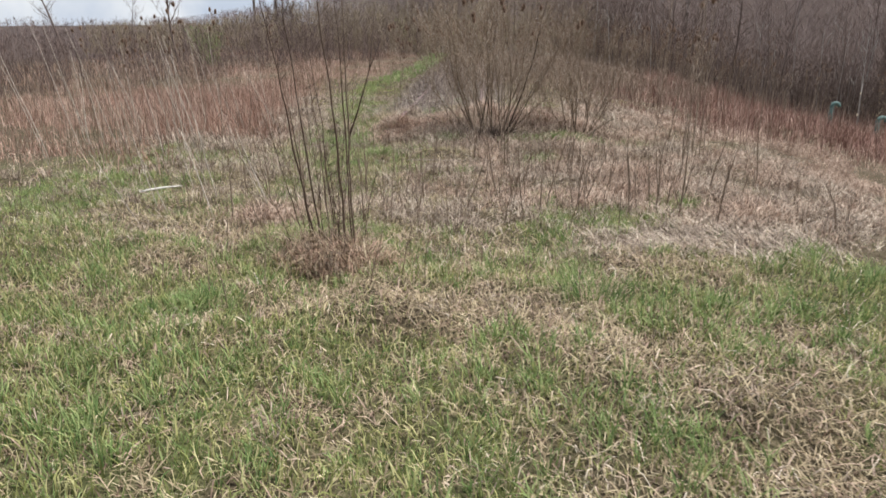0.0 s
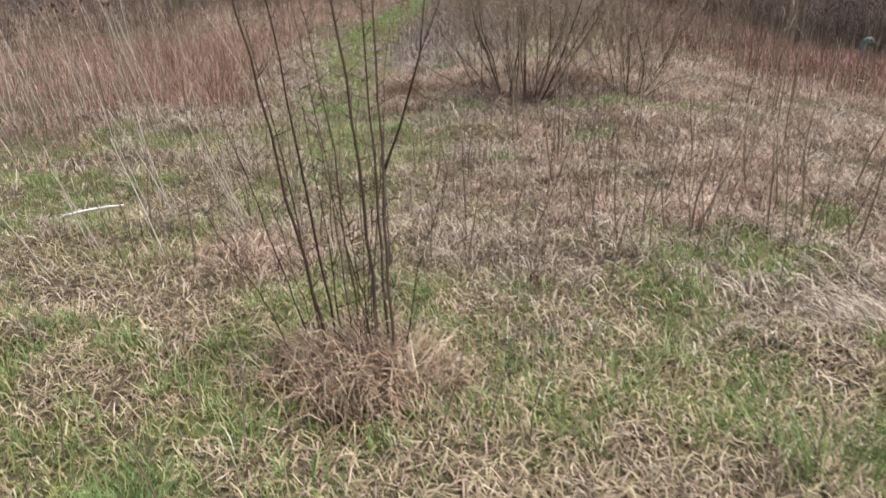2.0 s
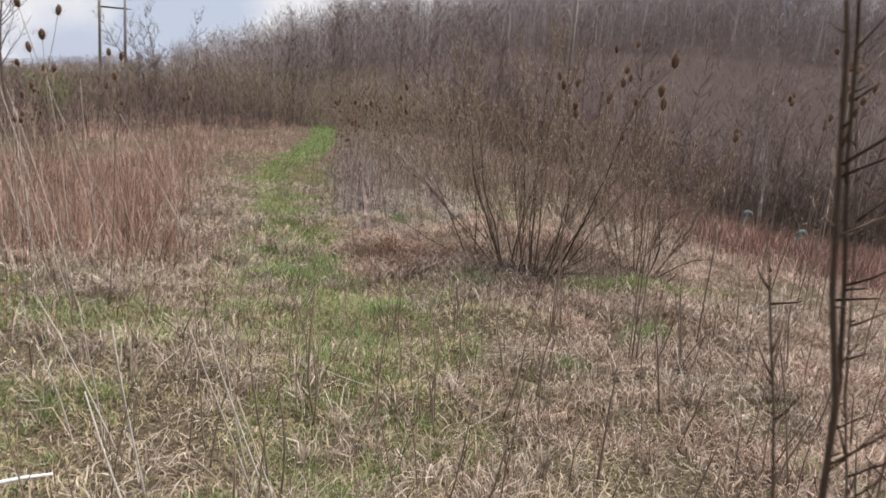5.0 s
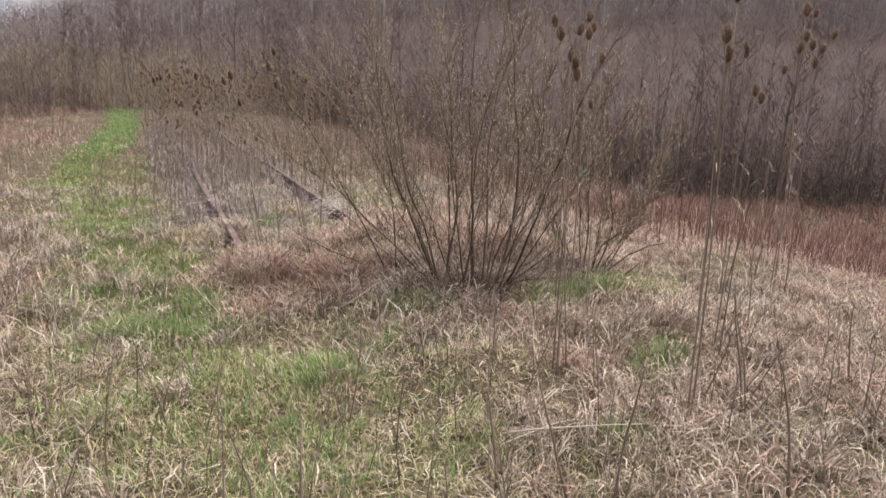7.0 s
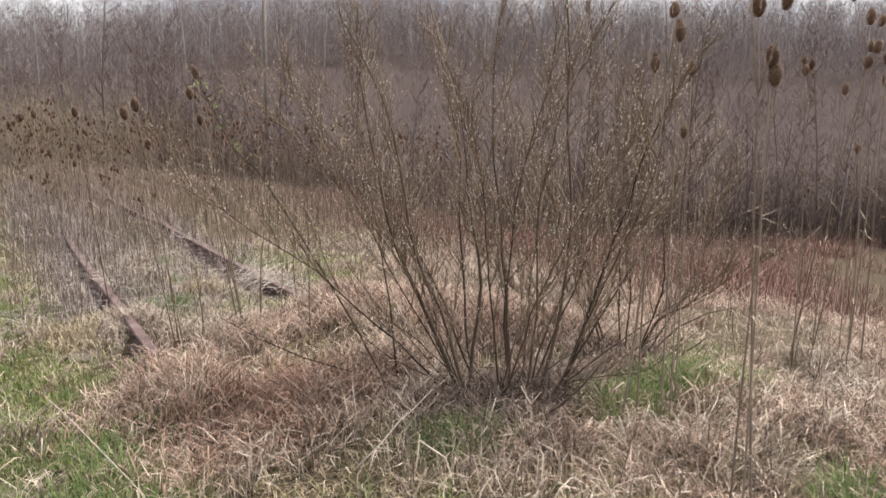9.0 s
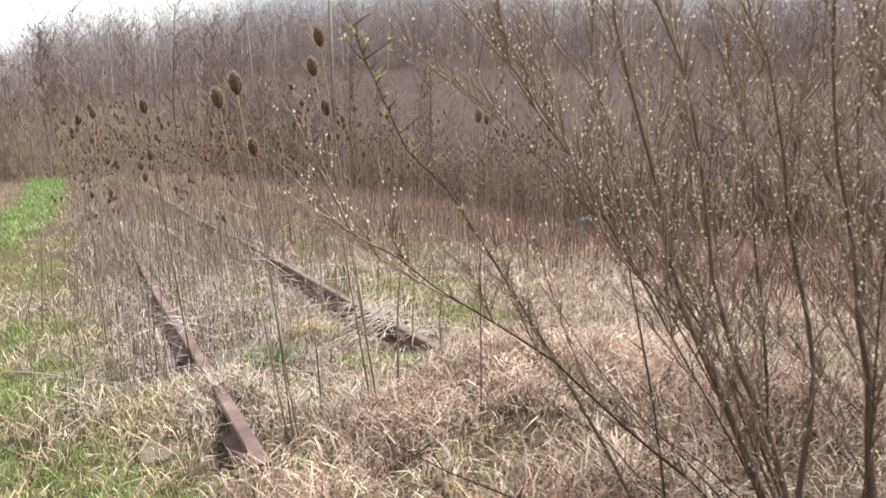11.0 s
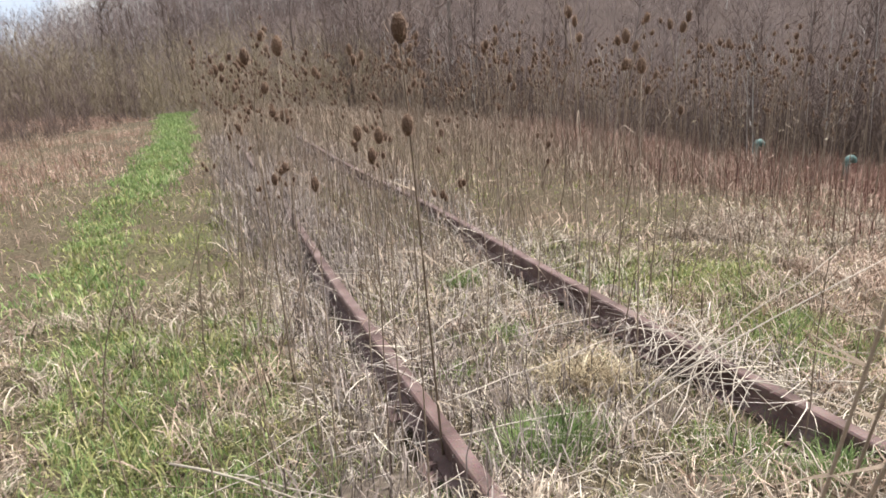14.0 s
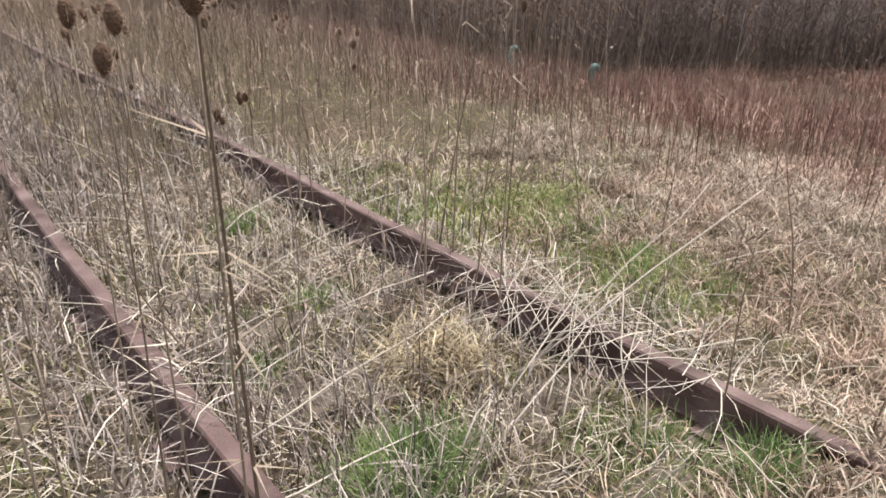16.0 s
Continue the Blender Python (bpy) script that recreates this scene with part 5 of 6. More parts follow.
def dry_field():
    U = rng.uniform
    on_track = lambda x, y: smooth((y - 13.9) / 0.8) * smooth((x + 0.6) / 0.4) * smooth((2.6 - x) / 0.5)
    # matted thatch over the walked ground
    x, y = scatter(170000, -4.5, 6.5, 1.6, 18.5)
    k = (rng.random(len(x)) < (0.45 + 0.55 * vnoise(x, y, 0.5, 20)) * (1 - 0.5 * smooth((y - 5.5) / 2)) * np.exp(-np.maximum(np.abs(x - 0.8) - 2.6, 0) / 1.6) * (1 - 0.75 * greenness(x, y)) * (1 - 0.7 * under_willow(x, y))) & off_rails(x, y)
    x, y = x[k], y[k]
    n = len(x)
    blades("matted_thatch", "matted pale dead grass lying flat on the ground", "grass", x, y, U(0.04, 0.14, n), U(0.0025, 0.0056, n) * (1 + 0.3 * smooth((y - 5) / 2)), U(0.3, 1.4, n), U(1.2, 2.4, n), M_STRAW, lay(x, y, 1.2), curl=0.9, links=2)
    x, y = scatter(90000, -4.5, 6.5, 1.6, 18.5)
    k = (rng.random(len(x)) < (0.08 + 0.47 * smooth((y - 5.0) / 2) + 0.2 * smooth((x - 0.9) / 1.2) * smooth((9 - y) / 3) + 0.35 * on_track(x, y) * smooth((17.2 - y) / 1.5)) * np.exp(-np.maximum(np.abs(x - 1) - 3, 0) / 1.8) * (1 - 0.6 * greenness(x, y))) & off_rails(x, y)
    x, y = x[k], y[k]
    n = len(x)
    blades("grey_thatch", "weathered grey dead grass litter", "grass", x, y, U(0.05, 0.20, n), U(0.003, 0.0068, n), U(0.4, 1.4, n), U(1.2, 2.4, n), M_THATCH, lay(x, y, 1.0), curl=0.8, links=2)
    # thick flattened straw round the first shrub
    for mat, label, n in ((M_FLATSTRAW, "flattened tan straw among short green grass", 54000), (M_PINK, "flattened pinkish straw among short green grass", 18000)):
        x, y = scatter(n, -2.6, 4.4, 1.9, 6.4)
        k = rng.random(n) < (1 - 0.75 * greenness(x, y)) * (1 - smooth((y - 5.2) / 1.2)) * smooth((x + 2.6) / 1.2) * smooth((4.4 - x) / 1.2) * smooth((y - 1.9) / 0.5)
        x, y = x[k], y[k]
        n = len(x)
        blades("near_straw", label, "grass", x, y, U(0.05, 0.16, n), U(0.0035, 0.0075, n), U(0.5, 1.5, n), U(1.1, 2.3, n), mat, None, 0.0, 0.7, 2)
    x, y = scatter(42000, -2.2, 1.9, 6.0, 12.2)
    k = rng.random(len(x)) < smooth((y - 5.8) / 0.8) * (0.35 + 0.65 * greenness(x, y)) * smooth((1.9 - x) / 0.8)
    x, y = x[k], y[k]
    n = len(x)
    blades("path_straw", "flattened tan straw between green patches", "grass", x, y, U(0.05, 0.15, n), U(0.003, 0.006, n), U(0.5, 1.5, n), U(1.1, 2.3, n), M_FLATSTRAW, None, 0.0, 0.7, 2)
    # the field behind, thinner
    x, y = scatter(26000, -9, 10, -9, 3.4)
    k = rng.random(len(x)) < (1 - smooth((y - 1.6) / 1.5) * smooth((4.8 - np.abs(x - 0.8)) / 1.0)) * (0.5 + 0.5 * vnoise(x, y, 1.2, 55))
    x, y = x[k], y[k]
    n = len(x)
    blades("back_field_grass", "short tan and green grass of the open field", "grass", x, y, U(0.08, 0.22, n), U(0.005, 0.010, n), U(0.3, 1.2, n), U(0.9, 2.2, n), M_GREEN, lay(x, y, 1.0), links=2)
    # pale drift of fallen straw
    x, y = rng.normal(3.6, 0.45, 4200), rng.normal(5.85, 0.28, 4200)
    n = len(x)
    blades("straw_drift", "pale pinkish drift of fallen dead straw", "grass", x, y, U(0.08, 0.26, n), U(0.004, 0.0075, n), U(0.6, 1.5, n), U(1.2, 2.2, n), M_THATCH, 2.4 + rng.normal(0, 0.7, n), 0.0, 0.5)
    # drooping tufts of dry grass
    keep = lambda a, b: (0.28 + 0.7 * smooth((b - 5.0) / 2.0)) * (vnoise(a, b, 0.7, 21) > 0.36) * (1 - 0.85 * greenness(a, b)) * (1 - 0.35 * on_track(a, b)) * (1 - 0.9 * under_willow(a, b)) * (1 - 0.65 * smooth((0.5 - a) / 0.8) * smooth((10.5 - b) / 1.5))
    x, y, h = tufts(6500, 24, 0.05, -4.5, 6.5, 1.8, 18.5, keep)
    k = off_rails(x, y)
    x, y, h = x[k], y[k], h[k]
    n = len(x)
    tall = (0.12 + 0.22 * smooth((y - 5.2) / 2.0) * vnoise(x, y, 0.9, 22)) * (1 - 0.25 * on_track(x, y))
    blades("dry_grass", "pale tan drooping tufts of dead grass", "grass", x, y, tall * U(0.6, 1.5, n), U(0.003, 0.0075, n), np.abs(rng.normal(0.4, 0.3, n)), U(1.1, 3.1, n), M_THATCH, h, curl=0.8)
    keep = lambda a, b: (0.25 + 0.75 * smooth((a - 0.6) / 1.5)) * smooth((b - 5.5) / 2) * (vnoise(a, b, 0.6, 23) > 0.42) * 0.95 * (1 - 0.5 * on_track(a, b)) * (1 - 0.85 * under_willow(a, b)) * (1 - 0.75 * greenness(a, b))
    x, y, h = tufts(5200, 26, 0.065, -2.0, 8.0, 5.0, 17.0, keep)
    k = off_rails(x, y)
    x, y, h = x[k], y[k], h[k]
    n = len(x)
    blades("pink_dry_grass", "pinkish-tan drooping dead grass tufts", "grass", x, y, U(0.10, 0.32, n), U(0.003, 0.0075, n), np.abs(rng.normal(0.4, 0.3, n)), U(1.2, 3.1, n), M_PINK, h, curl=0.8)
    # bright single straws
    x, y = scatter(42000, -3.5, 5.0, 1.8, 19.0)
    k = off_rails(x, y) & (rng.random(len(x)) < 0.05 + 0.11 * smooth((y - 5) / 1.5) + 0.75 * on_track(x, y) + 0.22 * smooth((0.1 - x) / 0.4) * smooth((x + 1.5) / 0.4) * smooth((y - 11) / 2))
    x, y = x[k], y[k]
    n = len(x)
    blades("bleached_straws", "scattered bleached straws", "grass", x, y, U(0.06, 0.16, n) * (1 + 0.9 * on_track(x, y)), U(0.002, 0.0042, n), U(0.6, 1.5, n), U(1.2, 2.2, n), M_PALESTRAW, None, -0.012, 0.6)


def russet_clumps():
    """Brown tussocks at the foot of the shrubs; the willows' tangle takes the shade-dark colours."""
    for cx, cy, sx, sy, n, hh, mat in ((0.56, 12.3, 0.55, 0.34, 1700, 0.40, M_RUSSETRED), (0.56, 12.28, 0.55, 0.34, 1900, 0.40, M_RUSSET), (2.5, 12.8, 0.8, 0.45, 1600, 0.5, M_BROWNWEED), (2.6, 12.9, 0.8, 0.4, 800, 0.5, M_RED), (3.3, 12.5, 0.6, 0.35, 1700, 0.42, M_BROWNWEED), (1.3, 12.5, 0.5, 0.3, 1500, 0.4, M_BROWNWEED), (2.6, 7.6, 0.5, 0.35, 1300, 0.3, M_PINK), (-0.35, 6.6, 0.45, 0.35, 1100, 0.3, M_PINK), (3.6, 8.9, 0.6, 0.4, 1800, 0.32, M_PINK), (0.6, 5.15, 0.30, 0.2, 700, 0.44, M_BROWNWEED), (0.6, 5.1, 0.34, 0.22, 900, 0.38, M_STRAW), (0.62, 5.08, 0.3, 0.2, 1100, 0.40, M_RUSSET),
                                       (-0.15, 13.0, 0.4, 0.3, 1300, 0.30, M_PINK), (1.5, 11.2, 0.6, 0.2, 700, 0.18, M_PINK), (0.15, 14.6, 0.28, 0.4, 2000, 0.24, M_THATCH),
                                       (2.1, 13.9, 0.8, 0.5, 4600, 0.32, M_PINK), (1.1, 13.7, 0.6, 0.4, 3200, 0.28, M_PINK), (3.3, 8.0, 0.6, 0.4, 1800, 0.30, M_PINK),
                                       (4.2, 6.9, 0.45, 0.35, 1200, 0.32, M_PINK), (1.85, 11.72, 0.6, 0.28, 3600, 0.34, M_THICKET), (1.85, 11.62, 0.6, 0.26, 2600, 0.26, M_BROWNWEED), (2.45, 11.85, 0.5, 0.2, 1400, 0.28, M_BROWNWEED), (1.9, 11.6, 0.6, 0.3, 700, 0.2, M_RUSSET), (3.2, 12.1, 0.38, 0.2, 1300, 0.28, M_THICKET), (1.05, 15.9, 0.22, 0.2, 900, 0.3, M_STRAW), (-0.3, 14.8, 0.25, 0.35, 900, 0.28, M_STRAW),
                                       (2.9, 14.0, 0.9, 0.7, 3200, 0.30, M_PINK), (0.05, 12.1, 0.4, 0.3, 1200, 0.28, M_PINK)):
        x, y = cx + rng.normal(0, sx * 0.6, n), cy + rng.normal(0, sy * 0.6, n)
        k = off_rails(x, y)
        x, y = x[k], y[k]
        n = len(x)
        h = lay(x, y, 1.1)
        d = np.hypot((x - cx) / sx, (y - cy) / sy)
        ob = blades("brown_tussock", "brown tussock of dead drooping grass", "tussock", x, y, hh * rng.uniform(0.5, 1.4, n) * np.exp(-0.3 * d), rng.uniform(0.003, 0.0072, n),
                    np.abs(rng.normal(0.4, 0.3, n)), rng.uniform(1.1, 3.0, n), mat, h)
        tagged(ob, group="tussocks in the field")


def green_field():
    x, y = scatter(200000, -4.5, 5.5, 1.6, 30)
    x2, y2 = scatter(270000, -3.5, 4.5, 1.6, 18)
    x, y = np.concatenate([x, x2]), np.concatenate([y, y2])
    g = greenness(x, y)
    k = (rng.random(len(x)) < g * 0.6) & off_rails(x, y)
    x, y, g = x[k], y[k], g[k]
    n = len(x)
    far = smooth((y - 12) / 10)
    blades("green_grass", "patchy fresh green spring grass", "grass", x, y, rng.uniform(0.035, 0.12, n) * (0.7 + 0.6 * g), rng.uniform(0.003, 0.0062, n) * (1 + 1.6 * far + 0.3 * smooth((5.5 - y) / 2)),
           np.abs(rng.normal(0.4, 0.3, n)), rng.uniform(0.4, 1.7, n), M_GREEN, links=2)
    x, y = scatter(95000, -4.0, 1.0, 10.5, 45)
    d = np.abs(x - np.interp(y, PATH_Y, PATH_X))
    d = d + 0.55 * (vnoise(x, y, 0.7, 48) - 0.4) + 0.25 * (vnoise(x, y, 0.25, 49) - 0.5)
    k = rng.random(len(x)) < smooth(1.55 - d / (0.36 + 0.006 * (y - 12) + 0.34 * smooth((18 - y) / 3))) * (0.45 + 0.9 * vnoise(x, y, 0.5, 7))
    x, y = x[k], y[k]
    n = len(x)
    blades("path_grass", "bright green grass of the worn path", "grass", x, y, rng.uniform(0.05, 0.12, n) * (1 + 0.5 * smooth((y - 20) / 8)), rng.uniform(0.004, 0.007, n) * (1 + 1.8 * smooth((y - 14) / 12)), np.abs(rng.normal(0.35, 0.25, n)), rng.uniform(0.3, 1.4, n), M_LUSH, links=2)
    keep = lambda a, b: smooth((greenness(a, b) - 0.18) / 0.42)
    x, y, h = tufts(9500, 14, 0.035, -3.5, 4.5, 1.7, 18.0, keep)
    n = len(x)
    blades("green_tufts", "lush green grass tufts", "grass", x, y, rng.uniform(0.05, 0.17, n) * (0.5 + vnoise(x, y, 0.4, 53)), rng.uniform(0.0028, 0.0052, n) * (1 + 0.4 * smooth((6 - y) / 2)), np.abs(rng.normal(0.35, 0.25, n)), rng.uniform(0.3, 1.5, n), M_LUSH, h)


def moss_patches():
    """Low yellow-green growth beside the rail."""
    n = 15000
    x, y = scatter(n, 1.9, 3.9, 15.3, 19.2)
    k = rng.random(n) < np.exp(-((x - 2.65) / 0.6) ** 2 - ((y - 17.2) / 1.2) ** 2) * smooth((vnoise(x, y, 0.6, 57) - 0.25) / 0.4)
    x, y = x[k], y[k]
    n = len(x)
    blades("mossy_growth", "low yellow-green mossy growth beside the rail", "moss", x, y, rng.uniform(0.03, 0.08, n), rng.uniform(0.005, 0.009, n), rng.uniform(0.2, 1.0, n), rng.uniform(0.5, 1.6, n), M_GREEN, None, 0.0, 0.5, 2)


def single_tufts():
    for cx, cy, s, n, hh in ((0.56, 15.45, 0.12, 1500, 0.17), (2.43, 4.6, 0.12, 240, 0.28), (1.12, 17.8, 0.08, 300, 0.16), (-0.1, 4.25, 0.12, 500, 0.14), (1.25, 14.95, 0.14, 350, 0.15), (0.25, 10.75, 0.18, 500, 0.14),
                             (1.45, 14.7, 0.1, 300, 0.14), (-0.15, 15.2, 0.1, 300, 0.13), (2.35, 11.42, 0.2, 1100, 0.18), (2.85, 11.4, 0.2, 900, 0.18), (1.15, 11.4, 0.16, 600, 0.18), (2.47, 10.05, 0.13, 420, 0.16), (1.46, 9.28, 0.09, 240, 0.14), (-0.27, 12.1, 0.24, 900, 0.16), (4.2, 12.14, 0.2, 500, 0.16), (3.4, 11.3, 0.2, 600, 0.18), (2.46, 7.64, 0.10, 420, 0.17), (-0.9, 11.9, 0.16, 600, 0.16), (-0.4, 11.75, 0.16, 600, 0.16), (0.15, 10.46, 0.12, 500, 0.16), (1.0, 16.7, 0.07, 260, 0.12), (0.45, 16.3, 0.06, 220, 0.12)):
        x, y = cx + rng.normal(0, s, n), cy + rng.normal(0, s * 0.7, n)
        h = np.arctan2(y - cy, x - cx) + rng.normal(0, 0.6, n)
        ob = blades("green_tuft", "bright green tuft of fresh grass", "grass tuft", x, y, hh * rng.uniform(0.5, 1.2, n), rng.uniform(0.0025, 0.005, n), np.abs(rng.normal(0.35, 0.2, n)), rng.uniform(0.4, 1.4, n), M_LUSH, h)
        tagged(ob, group="green tufts")


def outer_field():
    U = rng.uniform
    x, y = scatter(110000, -16, 17, 3, 42)
    inside = smooth((5.0 - np.abs(x - 0.8)) / 1.5) * smooth((18 - y) / 2)
    k = (rng.random(len(x)) < (1 - inside) * (0.3 + 0.7 * vnoise(x, y, 1.5, 30)) * np.exp(-np.maximum(y - 20, 0) / 22)) & (rng.random(len(x)) > 0.9 * greenness(x, y)) & (rng.random(len(x)) > 0.8 * meadow(x, y)) & off_rails(x, y)
    x, y = x[k], y[k]
    n = len(x)
    blades("field_grass", "tan dead grass over the wider field", "grass", x, y, U(0.12, 0.40, n), U(0.004, 0.009, n), np.abs(rng.normal(0.7, 0.35, n)), U(1.0, 2.4, n), M_PINK, lay(x, y, 1.0), links=2)
    # tall russet grass left of the path
    x, y = scatter(95000, -20, -1.0, 7.5, 46)
    edge = smooth((-1.15 - x - 0.7 * vnoise(x, y, 1.2, 31) - 0.9 * smooth((y - 13) / 3) * smooth((28 - y) / 4)) / 1.2)
    near = smooth((y - 7.6 + 0.15 * x) / 3.0)
    lump = vnoise(x, y, 1.6, 32)
    k = rng.random(len(x)) < edge * near * smooth((lump - 0.15) / 0.5) * np.exp(-np.maximum(-x - 8, 0) / 9)
    x, y, lump = x[k], y[k], lump[k]
    n = len(x)
    tall = U(0.16, 0.62, n) * (0.35 + 0.9 * lump) * (1 - 0.4 * smooth((x + 4.5) / 2.5) * smooth((y - 14) / 4))
    wide, lean, droop = U(0.005, 0.011, n), np.abs(rng.normal(0.35, 0.25, n)), U(0.3, 1.9, n)
    red = rng.random(n) < 1.7 * np.exp(-((x + 2.6) / 1.8) ** 2 - ((y - 14.0) / 4.6) ** 2) * smooth((vnoise(x, y, 1.0, 35) - 0.2) / 0.3)
    for m, mat, name, label in ((~red, M_MEADOW, "meadow_grass", "pinkish-tan dead grass beside the path"), (red, M_RUSSETRED, "russet_grass", "russet dead grass in a patch beside the path")):
        blades(name, label, "grass", x[m], y[m], tall[m], wide[m], lean[m], droop[m], mat, links=2)
    x, y = scatter(42000, -8.5, -1.2, 11.3, 27)
    k = rng.random(len(x)) < meadow(x, y) * smooth((vnoise(x, y, 0.9, 62) - 0.12) / 0.4) * (1 - 0.5 * smooth((-3.6 - x) / 2)) * np.exp(-np.maximum(y - 17, 0) / 8)
    x, y = x[k], y[k]
    n = len(x)
    tall = U(0.25, 0.72, n) * (0.55 + 0.7 * vnoise(x, y, 1.1, 63)) * (1 - 0.35 * smooth((y - 15) / 4))
    red = rng.random(n) < 0.05 + 0.6 * smooth((vnoise(x, y, 1.3, 64) - 0.2) / 0.5) * smooth((x + 4.4) / 1.4)
    tall = tall * (0.45 + 0.55 * smooth((-1.7 - 0.2 * np.clip(y - 14, 0, 9) - x) / 1.2))
    for m, mat, name, label in ((~red, M_MEADOW, "meadow_stems", "upright pinkish-tan dead grass stems"), (red, M_RUSSETRED, "russet_stems", "upright russet dead grass stems")):
        blades(name, label, "grass", x[m], y[m], tall[m], U(0.004, 0.008, n)[m], np.abs(rng.normal(0.22, 0.16, n))[m], U(0.2, 0.9, n)[m], mat, links=2)
    # red-brown weeds below the embankment
    x, y = scatter(190000, 2.4, 34, 8.0, 34)
    lump = vnoise(x, y, 1.3, 34)
    k = rng.random(len(x)) < smooth((x - 2.6 - 1.1 * np.maximum(17.0 - y, 0) - 0.2 * np.maximum(y - 17.0, 0) - 2.0 * (vnoise(x, y, 1.2, 33) - 0.3)) / 3.2) * smooth((lump - 0.16) / 0.5) * (0.35 + 0.65 * smooth((x - 4.0 - 0.2 * np.maximum(y - 17, 0) - 3.0 * (vnoise(x, y, 0.9, 66) - 0.5)) / 4.0)) * smooth((wood_edge(y) + 1.5 - x) / 2) * (1 - 0.93 * clearing(x, y)) * (0.12 + 0.88 * smooth((y - 9.9 - 0.36 * x - 1.5 * (vnoise(x, y, 1.7, 65) - 0.5)) / 2.2)) * (1 - 0.35 * smooth((x - 14) / 8))
    x, y, lump = x[k], y[k], lump[k]
    n = len(x)
    blades("red_weeds", "thicket of red-brown dead weed stems", "weeds", x, y, U(0.15, 0.95, n) * (0.25 + 1.1 * lump) * (0.45 + 0.55 * smooth((x - 4.5) / 4)), U(0.005, 0.010, n) * (1 + 0.8 * smooth((x - 12) / 10)), np.abs(rng.normal(0.35, 0.3, n)), np.abs(rng.normal(0.9, 0.8, n)), M_RED, links=2)


def weed_stalks():
    """Bare upright stalks of last year's weeds."""
    def many(name, label, n, x0, x1, y0, y1, keep, hmin, hmax, w, mat, tilt=0.12):
        x, y = scatter(n, x0, x1, y0, y1)
        k = (rng.random(n) < keep(x, y)) & (off_rails(x, y) | (y > 19))
        x, y = x[k], y[k]
        n = len(x)
        blades(name, label, "weeds", x, y, rng.uniform(hmin, hmax, n), rng.uniform(0.7, 1.3, n) * w, np.abs(rng.normal(0, tilt, n)), np.abs(rng.normal(0, tilt * 2, n)), mat, links=2)
    many("weed_stalks", "thin bare brown weed stalks", 1600, -3.5, 5.0, 6.0, 12.0, lambda x, y: 0.35 * (vnoise(x, y, 1.0, 40) > 0.35), 0.2, 0.6, 0.005, M_WEED, 0.2)
    many("track_stalks", "dense upright dead stalks over the old track", 3800, -0.9, 6.0, 15.6, 36, lambda x, y: (0.15 + 0.85 * smooth((y - 17) / 3.5)) * (0.3 + 0.8 * vnoise(x, y, 0.9, 41)) * track_edge(x, y), 0.15, 1.05, 0.0055, M_WEED, 0.25)
    many("brown_weeds", "dense thicket of thin brown dead weeds over the far track", 19000, -0.7, 9.0, 17.5, 40, lambda x, y: smooth((y - 18.2 - 1.6 * vnoise(x, y, 1.0, 46)) / 3.0) * (0.3 + 0.8 * vnoise(x, y, 0.8, 45)) * smooth((x + 0.75 - 0.8 * vnoise(x, y, 0.7, 47)) / 1.6), 0.2, 1.0, 0.0062, M_BROWNWEED, 0.6)
    many("mauve_litter", "broken grey-mauve stalks leaning over the track", 52000, -0.9, 2.2, 14.9, 30, lambda x, y: (0.3 + 0.8 * vnoise(x, y, 0.7, 43)) * (0.35 + 0.65 * smooth((1.0 - x) / 0.8)) * track_edge(x, y) * smooth((y - 14.6) / 1.0), 0.12, 0.5, 0.0055, M_MAUVE, 1.0)
    many("red_stalks", "slender upright red-brown weed stalks below the embankment", 3600, 2.6, 12, 13, 27, lambda x, y: 0.75 * smooth((x - 2.9 - 0.75 * np.maximum(16.5 - y, 0)) / 2.5) * (0.3 + 0.9 * vnoise(x, y, 0.8, 44)), 0.35, 0.95, 0.0055, M_REDSTALK, 0.12)
    many("field_stalks", "bare stalks of dead weeds in the meadow", 3600, -14, -0.8, 8.5, 34, lambda x, y: 0.5 * smooth((-1.8 - x) / 1.5), 0.3, 1.2, 0.009, M_STALK, 0.2)
    many("edge_stalks", "tall dead stalks in front of the wood", 4200, 3.5, 30, 7, 36, lambda x, y: 0.8 * smooth((x - 6 - 0.6 * np.maximum(16 - y, 0)) / 3.0) * (x < wood_edge(y) + 2) * (0.2 + 0.8 * smooth((y - 10 - 0.42 * x) / 3)) * (1 - 0.9 * clearing(x, y)), 0.5, 1.6, 0.010, M_STALK, 0.15)


def rail_straw():
    """Broken straw lying on and leaning against the rails."""
    for mat, label, n in ((M_MAUVE, "grey-mauve broken stalks lying over the rails", 900), (M_PALESTRAW, "bleached straw draped over the rails", 260)):
        x = np.where(rng.random(n) < 0.5, 0.12, 1.62) + rng.normal(0, 0.14, n)
        y = 15.0 + 13.0 * rng.random(n) ** 1.3
        k = vnoise(x, y, 0.5, 72) > 0.42
        x, y = x[k], y[k]
        n = len(x)
        h = rng.random(n) * 2 * math.pi
        blades("rail_straw", label, "straw", x, y, rng.uniform(0.12, 0.5, n), rng.uniform(0.003, 0.006, n), rng.uniform(1.2, 1.65, n), rng.uniform(1.5, 2.1, n), mat, h, -0.175, 0.25)


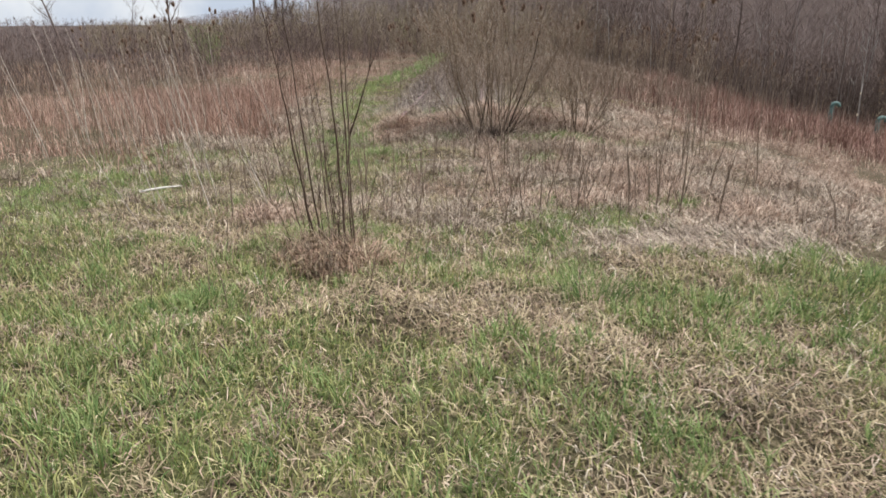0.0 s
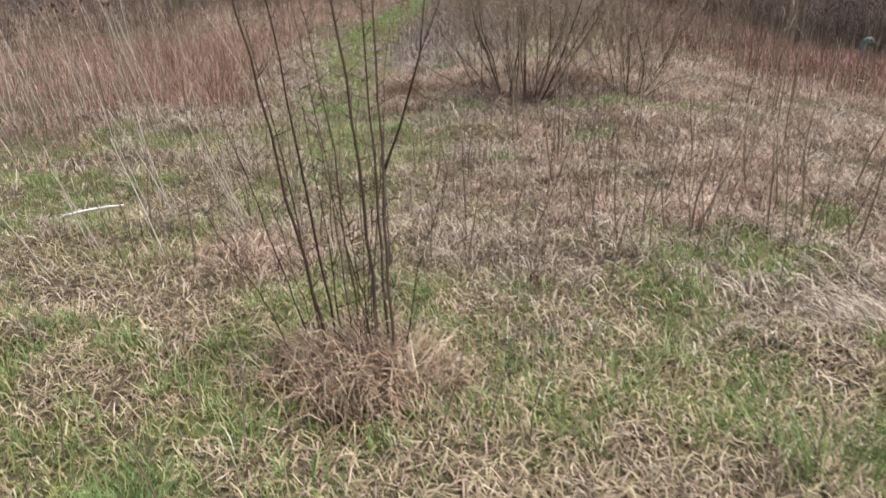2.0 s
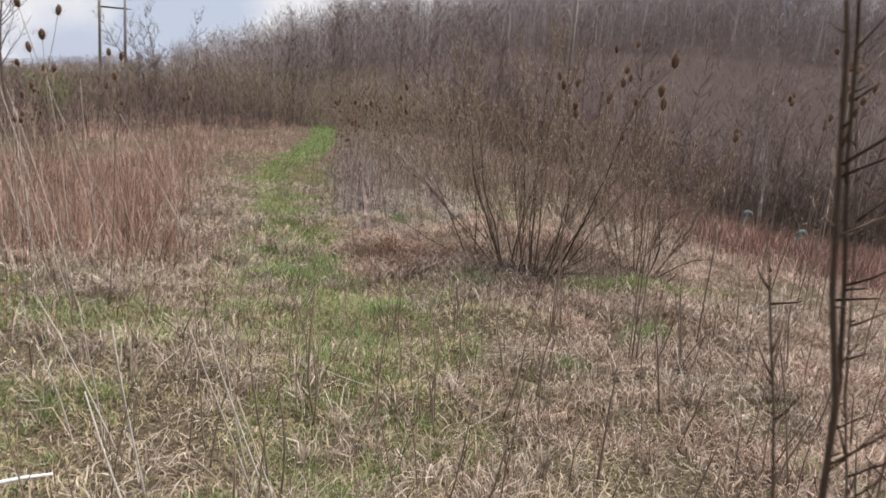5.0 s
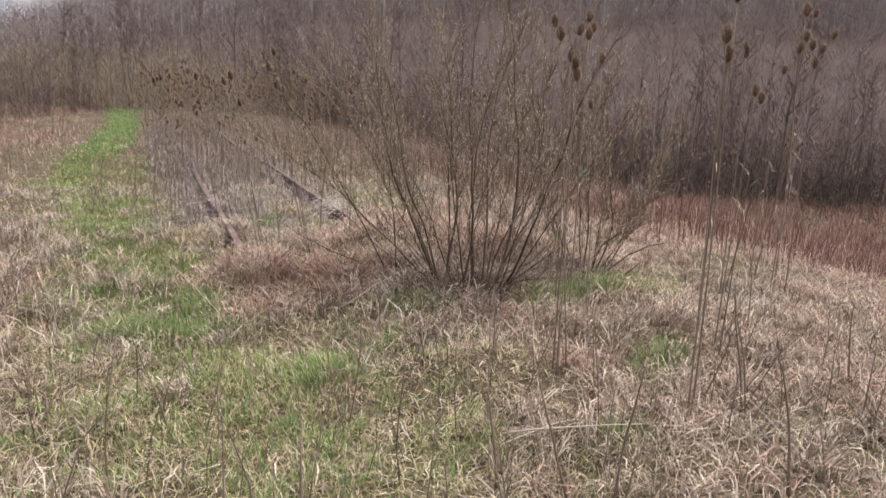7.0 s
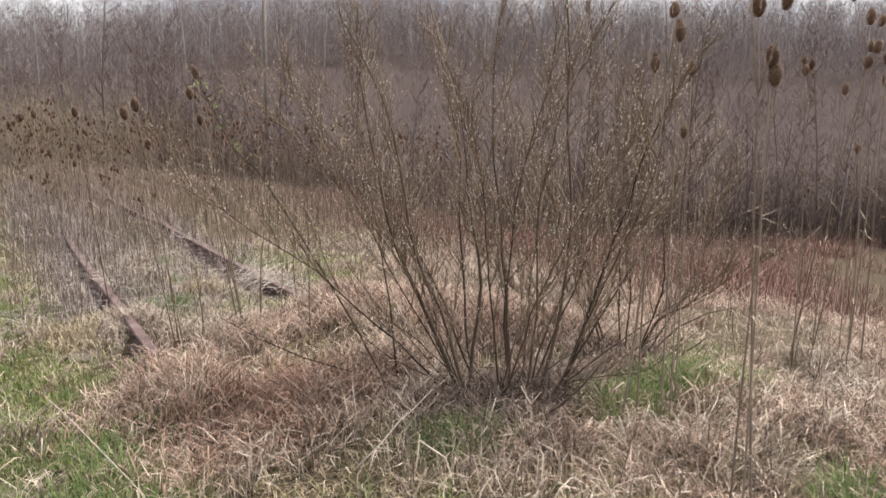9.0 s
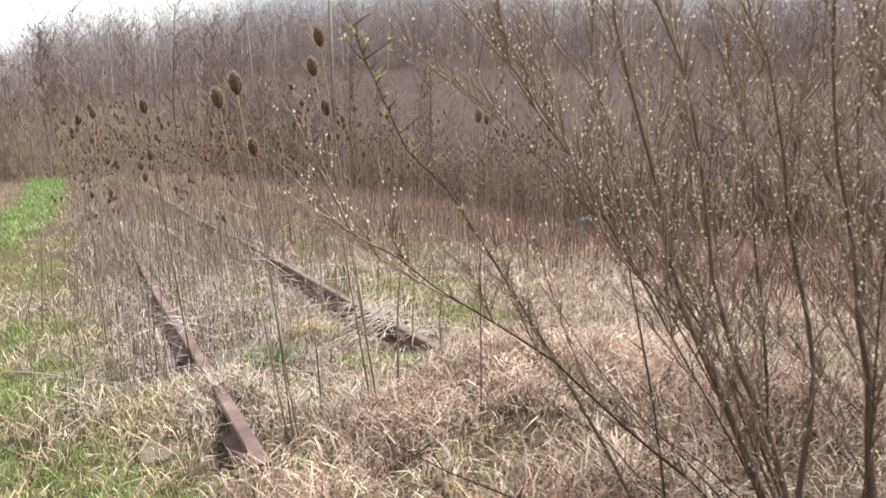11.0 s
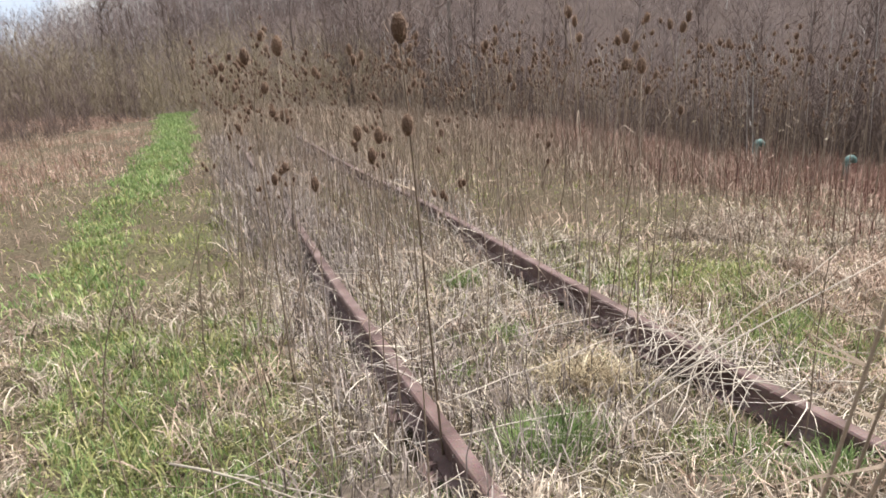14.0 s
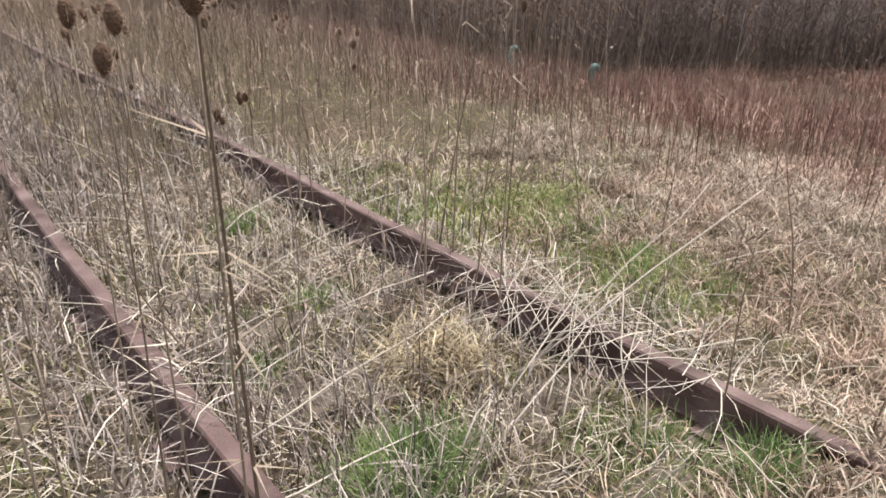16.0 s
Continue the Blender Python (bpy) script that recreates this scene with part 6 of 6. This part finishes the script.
def pale_flecks():
    """Curled bleached leaves and seed fluff caught on the dead stalks."""
    n = 1100
    x, y = scatter(n, 4.5, 20, 9, 34)
    k = x < wood_edge(y) + 1
    x, y = x[k], y[k]
    n = len(x)
    z = ground_z(x, y) + rng.uniform(0.4, 1.6, n)
    c = np.stack([x, y, z], 1)
    a, b = rng.normal(0, 1, (n, 3)), rng.normal(0, 1, (n, 3))
    a = a / np.linalg.norm(a, axis=1)[:, None] * rng.uniform(0.012, 0.035, n)[:, None]
    b = b / np.linalg.norm(b, axis=1)[:, None] * rng.uniform(0.005, 0.012, n)[:, None]
    co = np.stack([c - a, c - b, c + a * 0.9 + b, c + b * 1.4], 1).reshape(-1, 3)
    tagged(new("curled_leaves", raw_mesh("curled_leaves", co, np.arange(n * 4), np.arange(n) * 4, M_STRAW)), "bleached curled leaves caught on dead stalks", "leaves", kind="stuff")


def dead_weed(x, y, h, seed, stout=1.0):
    rnd = random.Random(seed)
    r = root("dead_weed", x, y, None, "bare brown dead weed stalk with short side twigs", "weed", "dead weeds in the field")
    g = Geo()
    pts = bend((0, 0, -0.02), (rnd.gauss(0, 0.16), rnd.gauss(0, 0.16), 1), h, 6, rnd, 0.0, 0.06)
    g.tube(pts, [w * stout for w in (0.0042, 0.004, 0.0036, 0.0032, 0.0026, 0.002, 0.0012)], 5)
    stalk = part("stalk", g, M_WEED, r)
    for i in range(3, 7):
        for _ in range(rnd.choice((1, 1, 2))):
            a = rnd.uniform(0, 6.28)
            o = pts[i - 1].lerp(pts[i], rnd.random())
            g = Geo()
            g.tube(bend(o, (0.6 * math.cos(a), 0.6 * math.sin(a), 1), rnd.uniform(0.04, 0.16), 2, rnd), [0.0018, 0.0014, 0.0008], 3)
            part("side_twig", g, M_WEED, r)


def fallen_stalks():
    """Long bleached stalks lying in the grass."""
    r = random.Random(83)
    for x0, x1, y0, y1, n in ((-1.6, 0.1, 13.2, 16.2, 16), (0.3, 3.2, 13.4, 15.6, 10), (1.9, 4.0, 14.6, 17.0, 12), (-1.2, 3.8, 6.6, 10.4, 26)):
        for _ in range(n):
            x, y, a, ln = r.uniform(x0, x1), r.uniform(y0, y1), r.uniform(0, 6.28), r.uniform(0.3, 0.95)
            if y > 14.5 and (abs(x - 0.12) < 0.3 or abs(x - 1.62) < 0.3):
                continue
            x2, y2 = x + ln * math.cos(a), y + ln * math.sin(a)
            lying("dead_stalk", (x, y, gz(x, y) + 0.05), (x2, y2, gz(x2, y2) + r.uniform(0.05, 0.2)), r.uniform(0.0018, 0.0036), r.choice((M_PALE, M_PALE, M_WEED)), "dead stalk lying in the matted grass", "stalk", "fallen stalks in the grass")


def leaning_stalks():
    """Tall bleached stalks that lean together in the meadow."""
    r = random.Random(87)
    for k in range(44):
        x, y, h = (r.uniform(-4.6, -1.9), r.uniform(9.4, 13.4), r.uniform(1.2, 2.1)) if k < 32 else (r.uniform(-1.6, -0.5), r.uniform(6.2, 8.2), r.uniform(0.6, 1.0))
        thing = root("bleached_stalk", x, y, None, "tall bleached dead stalk leaning in the meadow", "stalk", "bleached stalks in the meadow")
        pts = bend((0, 0, -0.03), (-0.22 + r.gauss(0, 0.10), r.gauss(0, 0.08), 1), h, 5, r, 0.0, 0.03)
        g = Geo()
        g.tube(pts, [0.0055, 0.005, 0.0045, 0.004, 0.003, 0.002], 5)
        part("stalk", g, M_PALE, thing)


leaning_stalks()
dry_field()
russet_clumps()
green_field()
single_tufts()
moss_patches()
outer_field()
weed_stalks()
fallen_stalks()
rail_straw()
pale_flecks()
rnd = random.Random(91)
dead_weed(1.02, 14.1, 0.95, 1801, 2.0)
dead_weed(0.62, 14.3, 0.6, 1802, 1.8)
dead_weed(2.13, 16.24, 0.34, 1803, 2.4)
for k in range(75):
    dead_weed(rnd.uniform(-1.6, 3.4), rnd.uniform(5.9, 10.4), rnd.uniform(0.35, 0.9), 900 + k)
for k in range(40):
    dead_weed(rnd.uniform(-1.5, -0.45) if k < 22 else rnd.uniform(0.3, 3.0), rnd.uniform(14.0, 18.5), rnd.uniform(0.5, 1.1), 1200 + k)
for k in range(48):
    dead_weed(rnd.uniform(-1.0, 3.6), rnd.uniform(6.4, 9.6), rnd.uniform(0.45, 0.95), 1700 + k, rnd.choice((1.2, 1.5, 1.9)))
for k in range(34):
    dead_weed(rnd.uniform(2.2, 5.2), rnd.uniform(6.0, 9.8), rnd.uniform(0.35, 0.95), 1400 + k, rnd.choice((1.0, 1.3, 2.0)))
for k in range(16):
    dead_weed(rnd.uniform(-0.6, 2.6), rnd.uniform(3.6, 5.6), rnd.uniform(0.25, 0.6), 1500 + k, 0.8)
